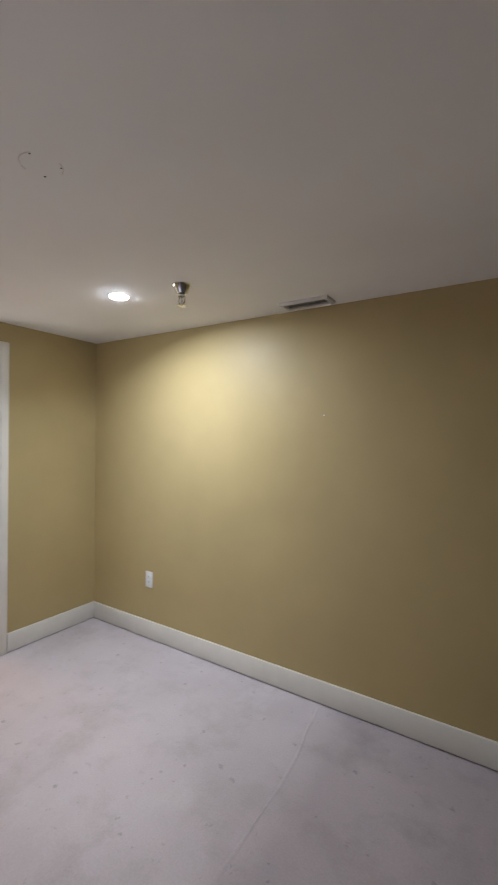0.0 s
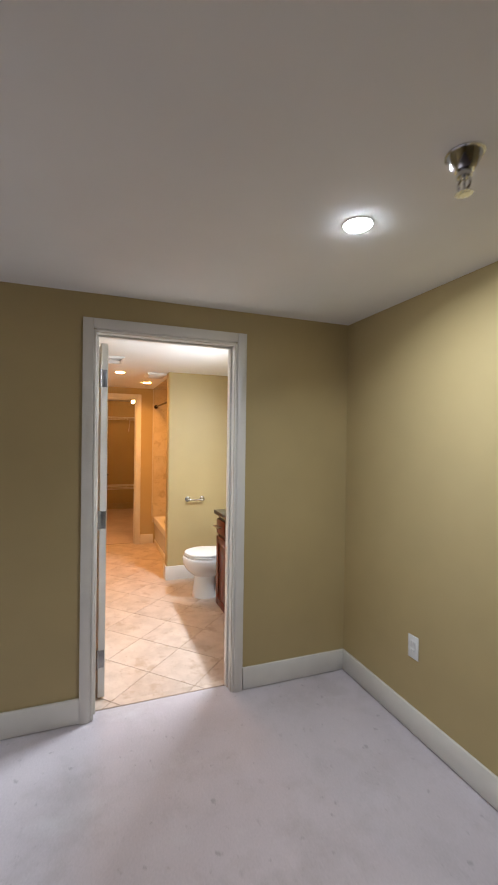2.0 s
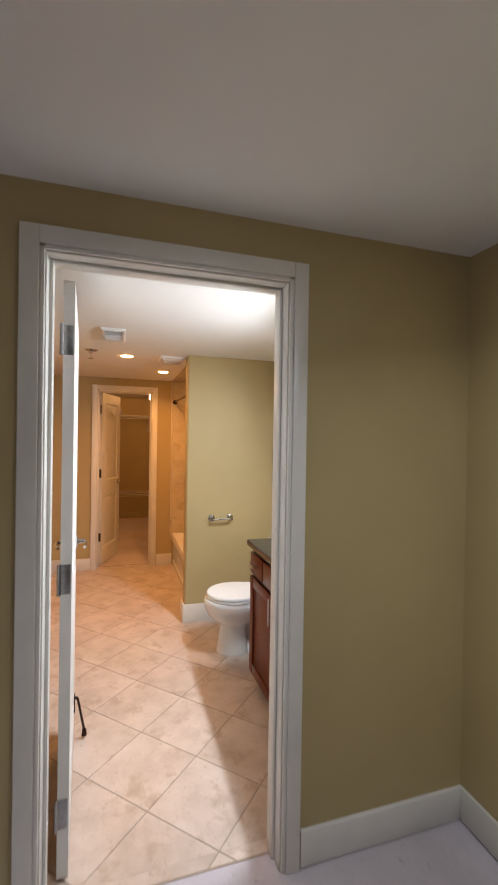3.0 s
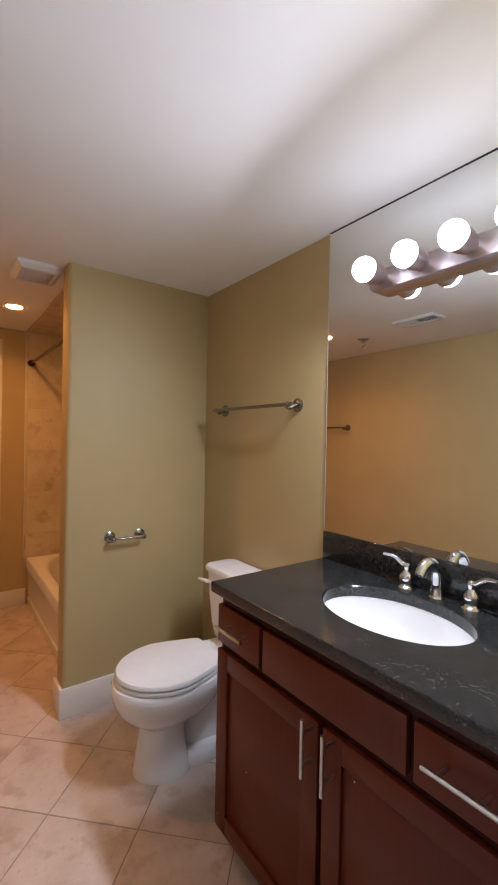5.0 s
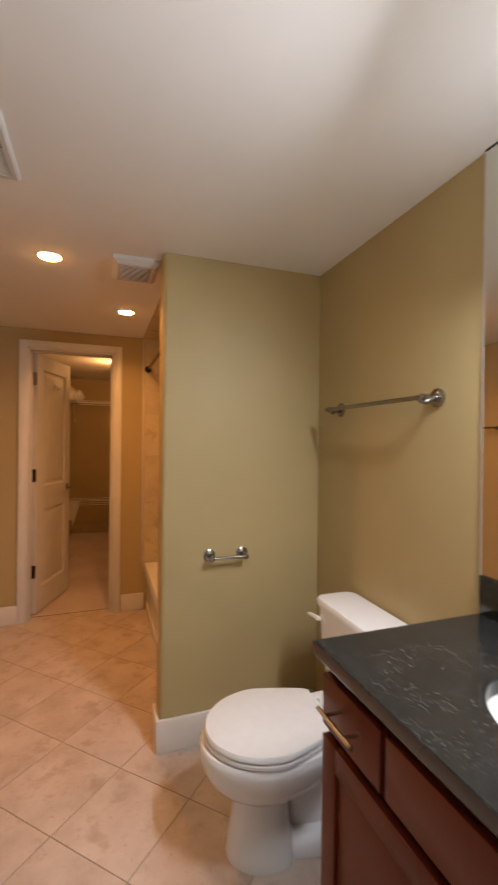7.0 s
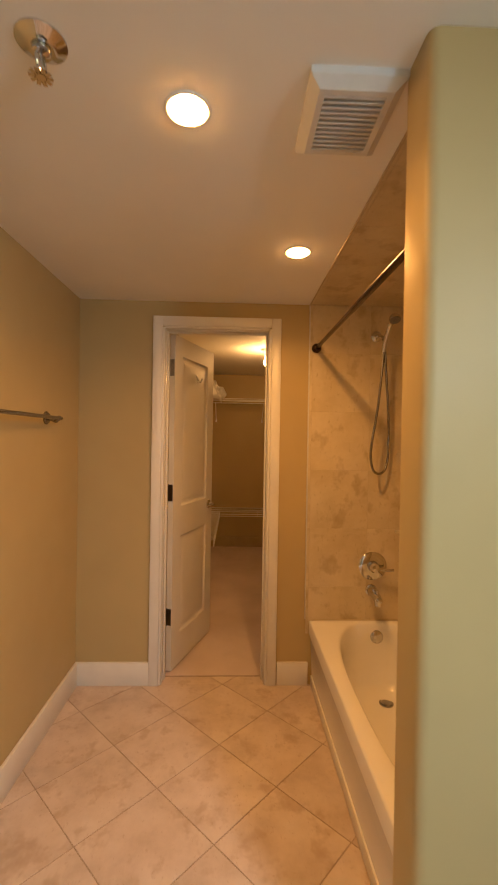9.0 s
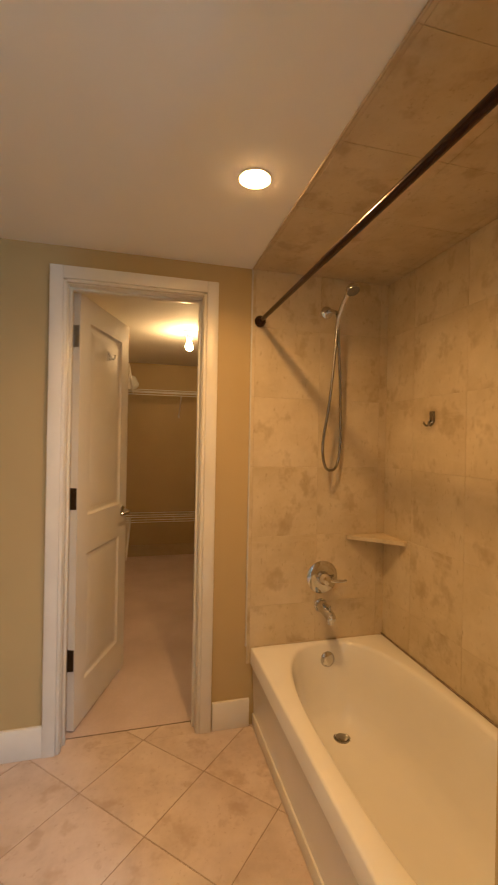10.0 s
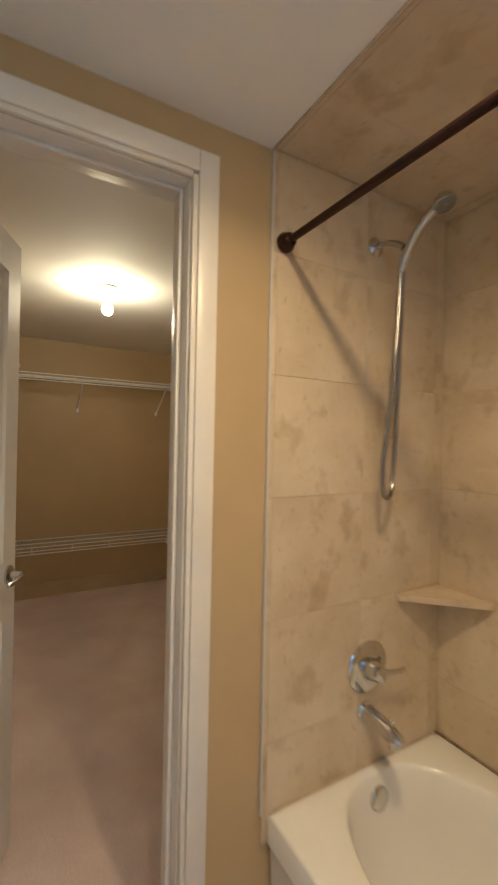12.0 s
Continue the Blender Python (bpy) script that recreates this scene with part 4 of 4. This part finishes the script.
dr = part("drain", bm, NICKEL, tub, "dark metal drain")
part("plug", lathe(bmesh.new(), (-7.147 - QX, 2.338 - QY, 0.0212), (0, 0, 1), [(0, 0.029), (0.003, 0.028), (0.006, 0.020), (0.007, 0.002)]), NICKEL, dr, "dark metal stopper")
bm = bmesh.new()
lathe(bm, (-7.312 - QX, 2.336 - QY, 0.302), (0.985, 0, 0.15), [(0, 0.038), (0.004, 0.038), (0.010, 0.034), (0.014, 0.022), (0.015, 0.002)])
part("overflow_plate", bm, CHROME, tub, "round chrome overflow plate")

part("caulk_line", B(-hx, hx, hy - 0.004, hy + 0.002, TZ - 0.006, TZ + 0.004, bevel=0.001), CAULK_AND_SHADE, tub, "dark aged caulk along the wall")
part("caulk_line", B(-hx - 0.001, -hx + 0.003, -hy + 0.02, hy - 0.004, TZ - 0.006, TZ + 0.002, bevel=0.001), WALLGROUT, tub, "tan caulk along the end wall")

# ---- shower ----
XT = -7.354
rod = thing("shower_rod", "dark bronze shower curtain rod across the alcove", "curtain rod", ((XT + XP1) / 2, 1.966, 1.947))
rod.rotation_euler.y = radians(0.5)
h = (XP1 - 0.008 - XT) / 2
part("rod", cyl(bmesh.new(), (-h, 0, 0), (h * 0.02, 0, 0), 0.0105, seg=20), BRONZE, rod)
part("rod_sleeve", cyl(bmesh.new(), (-0.02, 0, 0), (h, 0, 0), 0.0123, seg=20), BRONZE, rod)
for s in (-1, 1):
    bm = bmesh.new()
    lathe(bm, (s * h, 0, 0), (-s, 0, 0), [(0, 0.027), (0.010, 0.027), (0.016, 0.022), (0.030, 0.019), (0.034, 0.014)])
    part("end_cap", bm, BRONZE, rod)

sh = thing("hand_shower", "chrome hand shower with a looped metal hose", "shower", (XT, 2.316, 2.030))
bm = bmesh.new()
lathe(bm, (0, 0, 0), (1, 0, 0), [(0, 0.031), (0.004, 0.031), (0.010, 0.024), (0.014, 0.012)])
tube(bm, [(0.010, 0, 0), (0.045, 0, -0.004), (0.085, 0.006, -0.022), (0.105, 0.010, -0.040)], [0.0095, 0.0095, 0.0105, 0.012])
part("arm", bm, CHROME, sh)
bm = bmesh.new()
tube(bm, [(0.092, 0.012, -0.105), (0.118, 0.012, -0.050), (0.160, 0.014, 0.005), (0.205, 0.018, 0.038), (0.235, 0.022, 0.046)], [0.011, 0.013, 0.012, 0.014, 0.018], seg=16)
lathe(bm, (0.218, 0.020, 0.062), (0.45, 0.05, -0.9), [(0, 0.012), (0.008, 0.025), (0.020, 0.031), (0.030, 0.032), (0.034, 0.030), (0.034, 0.002)])
hs = part("handset", bm, CHROME, sh)
bm = bmesh.new()
face_at = Vector((0.218, 0.020, 0.062)) + Vector((0.45, 0.05, -0.9)).normalized() * 0.0335
lathe(bm, face_at, (0.45, 0.05, -0.9), [(0, 0.0285), (0.002, 0.0285), (0.003, 0.026), (0.0035, 0.002)])
part("spray_face", bm, DUCT, hs, "dark grey spray face")
bm = bmesh.new()
hose = [(0.092, 0.012, -0.105), (0.094, 0.004, -0.22), (0.102, -0.022, -0.45), (0.100, -0.052, -0.66), (0.086, -0.034, -0.765), (0.062, 0.010, -0.790), (0.038, 0.052, -0.765), (0.030, 0.072, -0.66), (0.052, 0.058, -0.42), (0.086, 0.026, -0.16), (0.103, 0.012, -0.055)]
tube(bm, hose, 0.0068, seg=10, steps=14)
part("hose", bm, NICKEL, sh, "ribbed metal shower hose")

valve = thing("shower_valve", "round chrome shower valve with a lever", "shower valve", (XT, 2.318, 0.697))
bm = bmesh.new()
lathe(bm, (0, 0, 0), (1, 0, 0), [(0, 0.082), (0.004, 0.082), (0.010, 0.074), (0.014, 0.058), (0.015, 0.034)], seg=40)
part("escutcheon", bm, CHROME, valve)
bm = bmesh.new()
lathe(bm, (0.012, 0, 0), (1, 0, 0), [(0, 0.034), (0.020, 0.031), (0.040, 0.026), (0.050, 0.021), (0.054, 0.004)])
tube(bm, [(0.040, 0.010, -0.002), (0.050, 0.045, -0.008), (0.056, 0.085, -0.010), (0.058, 0.105, -0.006)], [0.011, 0.010, 0.008, 0.0075])
part("lever", bm, CHROME, valve)

spout = thing("tub_spout", "chrome tub spout above the rim", "tub spout", (XT, 2.312, 0.556))
bm = bmesh.new()
lathe(bm, (0, 0, 0), (1, 0, 0), [(0, 0.034), (0.006, 0.034), (0.012, 0.028)])
tube(bm, [(0.004, 0, 0), (0.050, 0, -0.001), (0.100, 0, -0.008), (0.132, 0, -0.018), (0.142, 0, -0.024)], [0.027, 0.0265, 0.025, 0.023, 0.015], seg=20)
cyl(bm, (0.118, 0, -0.046), (0.120, 0, -0.020), 0.016, 0.019, seg=18)
cyl(bm, (0.108, 0, 0.012), (0.108, 0, 0.030), 0.004, seg=10)
ball(bm, (0.108, 0, 0.032), 0.007, sz=0.7, seg=10)
part("body", bm, CHROME, spout)

shelf = bmesh.new()
pts = [(-7.354, 2.662), (-7.354, 2.447), (-7.342, 2.447), (-7.152, 2.650), (-7.152, 2.662)]
loft(shelf, [[(x, y, z) for x, y in pts] for z in (0.887, 0.906)])
solid("corner_shelf", shelf, WALLTILE, "beige stone triangular corner shelf in the tub alcove", "shelf", smooth=20)

hookr = thing("robe_hook", "small dark chrome double hook stuck on the tiles", "hook", (-6.985, 2.661, 1.480))
part("plate", B(-0.016, 0.016, -0.004, 0, -0.006, 0.042, bevel=0.002), NICKEL, hookr)
for dx in (-0.011, 0.009):
    part("hook", tube(bmesh.new(), [(dx, -0.004, 0.004), (dx * 1.1, -0.009, -0.014), (dx * 1.3, -0.018, -0.022), (dx * 1.5, -0.028, -0.015), (dx * 1.6, -0.030, -0.003)], 0.0042, seg=10), NICKEL, hookr)

solid("tile_trim", B(-7.3615, -7.351, 1.924, 1.931, 0.384, HR, bevel=0.002), STEELTRIM, "pale metal edge strip beside the tiles", "trim", kind="structure")
solid("tile_trim", B(-7.3505, XP1 - 0.008, 1.924, 1.931, HR - 0.008, HR - 0.0005, bevel=0.002), WALLGROUT, "pale edge strip along the tiled soffit", "trim", kind="structure")


# ---- closet ----
def wire_shelf(name, x0, x1, y0, y1, z, front, label, brackets=()):
    """A vinyl-coated wire shelf. front: '+x', '+y' or '-y', the side of its lip."""
    ob = thing(name, label, "wire shelf", ((x0 + x1) / 2, (y0 + y1) / 2, z), group="closet wire shelves")
    ox, oy = (x0 + x1) / 2, (y0 + y1) / 2
    lx = front == "+x"
    a, b = (y0 - oy, y1 - oy) if lx else (x0 - ox, x1 - ox)
    if lx:
        f, k = x1 - ox, x0 - ox
        place = lambda s, d, h: (d, s, h)
    else:
        f, k = (y1 - oy, y0 - oy) if front == "+y" else (y0 - oy, y1 - oy)
        place = lambda s, d, h: (s, d, h)
    for d, h in ((f, 0.0), (f, -0.030), (f, -0.055), (k, 0.0), ((f + k) / 2, -0.003)):
        part("rail", cyl(bmesh.new(), place(a, d, h), place(b, d, h), 0.0045, seg=8), WIRE, ob)
    count = int((b - a) / 0.0254)
    wire = finish(cyl(bmesh.new(), place(0, k, 0.0025), place(0, f, 0.0025), 0.0016, seg=5), "wire", WIRE)
    for i in range(count + 1):
        s = a + 0.004 + (b - a - 0.008) * i / count
        rod = new("wire", wire)
        rod.parent, rod.location = ob, place(s, 0, 0)
        if i % 12 == 6:
            part("tie", cyl(bmesh.new(), place(s, f, 0.0), place(s, f, -0.055), 0.0034, seg=6), WIRE, ob)
    for s in brackets:
        bm = bmesh.new()
        tube(bm, [place(s, f, -0.052), place(s, f + (k - f) * 0.5, -0.16), place(s, k, -0.262)], 0.0055, seg=8, steps=3)
        box(bm, *(sorted((place(s, k, 0)[0] - 0.010, place(s, k, 0)[0] + 0.010)) + sorted((place(s, k, 0)[1] - 0.010, place(s, k, 0)[1] + 0.010)) + [-0.285, -0.245]), bevel=0.002)
        part("bracket", bm, WIRE, ob)
    return ob


wire_shelf("wire_shelf", XK + 0.012, XK + 0.312, YK0 + 0.008, YK1 - 0.008, 1.925, "+x", "white wire shelf high on the closet's back wall", (-0.71, -0.11, 0.62))
wire_shelf("wire_shelf", XK + 0.012, XK + 0.312, YK0 + 0.008, YK1 - 0.008, 0.515, "+x", "low white wire shelf on the closet's back wall")
wire_shelf("wire_shelf", XK + 0.33, -8.60, YK0 + 0.008, YK0 + 0.300, 1.925, "+y", "white wire shelf high on the closet's side wall", (0.3,))
wire_shelf("wire_shelf", XK + 0.33, -8.70, YK0 + 0.008, YK0 + 0.300, 0.515, "+y", "low white wire shelf on the closet's side wall")
wire_shelf("wire_shelf", XK + 0.33, -9.0, YK1 - 0.300, YK1 - 0.008, 1.925, "-y", "white wire shelf high on the closet's side wall", (-0.35,))
wire_shelf("wire_shelf", XK + 0.33, -8.9, YK1 - 0.300, YK1 - 0.008, 0.515, "-y", "low white wire shelf on the closet's side wall")

bag = bmesh.new()
ball(bag, (0, 0, 0.075), 0.1, sx=1.0, sy=0.85, sz=0.8, seg=28)
for v in bag.verts:
    nz = noise.noise(v.co * 14) * 0.030 + noise.noise(v.co * 34 + Vector((3, 1, 7))) * 0.014
    v.co += v.co.normalized() * nz
    v.co.z = max(v.co.z, 0.002)
bagob = solid("plastic_bag", bag, PLASTIC, "crumpled white plastic bag on the wire shelf", "plastic bag", smooth=25)
bagob.location = (-10.31, 1.300, 1.929)


# dark strip drawn for the thin shadow at the carpet's edge
solid("threshold_strip", B(-7.452, -7.443, CY0 + 0.005, CY1 - 0.005, -0.004, 0.003, bevel=0.001), CAULK_AND_SHADE, "dark strip in place of the shadow where tiles meet the closet carpet", "threshold", kind="structure")
solid("threshold_strip", B(-3.671, -3.664, DY0 + 0.005, DY1 - 0.005, -0.004, 0.0022, bevel=0.001), GROUT, "tan joint where tiles meet the slab", "threshold", kind="structure")
# small chips in the cabinet paint
for x, z in ((VX0 + 0.020, 0.135), (VX0 + 0.165, 0.36), (XM + 0.10, 0.60)):
    part("paint_chip", ball(bmesh.new(), (x - OX, VF - OY + (0.0 if z < 0.2 else 0.008), z), 0.0022, sy=0.3, seg=8), PLASTIC, van, "small pale chip")


# ---- tiles ----
def clip(poly, axis, limit, keep_above):
    out = []
    for i, p in enumerate(poly):
        q = poly[(i + 1) % len(poly)]
        pin = (p[axis] >= limit) == keep_above
        qin = (q[axis] >= limit) == keep_above
        if pin:
            out.append(p)
        if pin != qin:
            f = (limit - p[axis]) / (q[axis] - p[axis])
            out.append((p[0] + (q[0] - p[0]) * f, p[1] + (q[1] - p[1]) * f))
    return out


def cut(poly, x0, x1, y0, y1):
    for axis, lim, keep in ((0, x0, True), (0, x1, False), (1, y0, True), (1, y1, False)):
        if poly:
            poly = clip(poly, axis, lim, keep)
    clean = []
    for p in poly:
        if not clean or (Vector(p) - Vector(clean[-1])).length > 1e-4:
            clean.append(p)
    if len(clean) > 1 and (Vector(clean[0]) - Vector(clean[-1])).length < 1e-4:
        clean.pop()
    return clean


def slab_of(poly, thick, edge, frame3):
    """A tile with a small chamfer from a flat outline; frame3 maps (u, v, height) into the world."""
    c = sum((Vector(p) for p in poly), Vector((0, 0))) / len(poly)
    inner = []
    for p in poly:
        d = Vector(p) - c
        inner.append(c + d * (1 - edge / max(d.length, 0.02)))
    bm = bmesh.new()
    loft(bm, [[frame3(p[0], p[1], 0) for p in poly], [frame3(p[0], p[1], thick - edge * 0.5) for p in poly], [frame3(p[0], p[1], thick) for p in inner]], (False, True))
    return bm


HALF, JOINT = 0.2427, 0.0028
for i in range(-16, 12):
    for j in range(-6, 8):
        if (i + j) % 2 == 0:
            continue
        cx, cy = -5.907 + HALF * i, 1.455 + HALF * j
        s = HALF - JOINT
        dia = [(cx - s, cy), (cx, cy - s), (cx + s, cy), (cx, cy + s)]
        for reg in ((XC0 + 0.001, XD1 - 0.001, YS, YV), (XD1 - 0.001, -3.669, DY0 + 0.004, DY1 - 0.004), (-7.446, XC0 + 0.001, CY0 + 0.004, CY1 - 0.004)):
            poly = cut(dia, *reg)
            if len(poly) < 3 or (max(p[0] for p in poly) < XP1 and min(p[1] for p in poly) > TY0 + 0.05):
                continue
            part("tile", slab_of(poly, 0.007, 0.0014, lambda u, v, h: (u, v, -0.0065 + h)), FLOORTILE, tile_floor, smooth=0)

wall_tub = bpy.data.objects["wall_tub"]
wall_front = bpy.data.objects["wall_closet_front"]
wall_part = bpy.data.objects["wall_partition"]
PITCH, J2 = 0.338, 0.0008
zs = [0.575 + PITCH * k for k in range(-1, 6)]
xs = [-6.450 + PITCH * k for k in range(-4, 3)]
ys = [2.283 + PITCH * k for k in range(-2, 3)]


def tile_grid(us, vs, u0, u1, v0, v1, frame3, parent):
    for a, b in zip(us, us[1:]):
        for c, d in zip(vs, vs[1:]):
            p = cut([(a + J2, c + J2), (b - J2, c + J2), (b - J2, d - J2), (a + J2, d - J2)], u0, u1, v0, v1)
            if len(p) >= 3:
                part("tile", slab_of(p, 0.007, 0.0010, frame3), WALLTILE, parent, smooth=0)


backing = [("grout_bed", B(XC0, XP1, YN - 0.0030, YN + 0.0098, 0.30, HR), wall_tub), ("grout_bed", B(XC0 + 0.0002, XC0 + 0.0070, 1.931, YN + 0.002, 0.30, HR), wall_front), ("grout_bed", B(XP1 - 0.0070, XP1 - 0.0002, 1.90, YN - 0.04, 0.30, HR), wall_part)]
for nm, bm, par in backing:
    part(nm, bm, WALLGROUT, par, smooth=0)
tile_grid(xs, zs, XC0 + 0.009, XP1 - 0.009, 0.30, HR - 0.001, lambda u, v, h: (u, YN + 0.0025 - h, v), wall_tub)
tile_grid(ys, zs, 1.931, YN - 0.001, 0.30, HR - 0.001, lambda u, v, h: (XC0 + 0.0015 + h, u, v), wall_front)
tile_grid(ys, zs, 1.90, YN - 0.001, 0.30, HR - 0.001, lambda u, v, h: (XP1 - 0.0015 - h, u, v), wall_part)
# tiled soffit over the tub: one mesh
bm = B(XC0, XP1, 1.931, YN, HR + 0.0005, HR + 0.1)
solid("ceiling_tub_bed", bm, WALLGROUT, "grout bed of the tiled tub soffit", "ceiling", kind="structure", smooth=0)
bm = bmesh.new()
for a, b in zip(xs, xs[1:]):
    for c, d in zip(ys, ys[1:]):
        p = cut([(a + J2, c + J2), (b - J2, c + J2), (b - J2, d - J2), (a + J2, d - J2)], XC0 + 0.009, XP1 - 0.009, 1.932, YN - 0.005)
        if len(p) >= 3:
            b2 = slab_of(p, 0.007, 0.0010, lambda u, v, h: (u, v, HR + 0.006 - h))
            me = bpy.data.meshes.new("tmp")
            b2.to_mesh(me)
            b2.free()
            bm.from_mesh(me)
            bpy.data.meshes.remove(me)
solid("ceiling_tub", bm, WALLTILE, "beige stone tiled soffit above the tub", "ceiling", kind="structure", smooth=0)
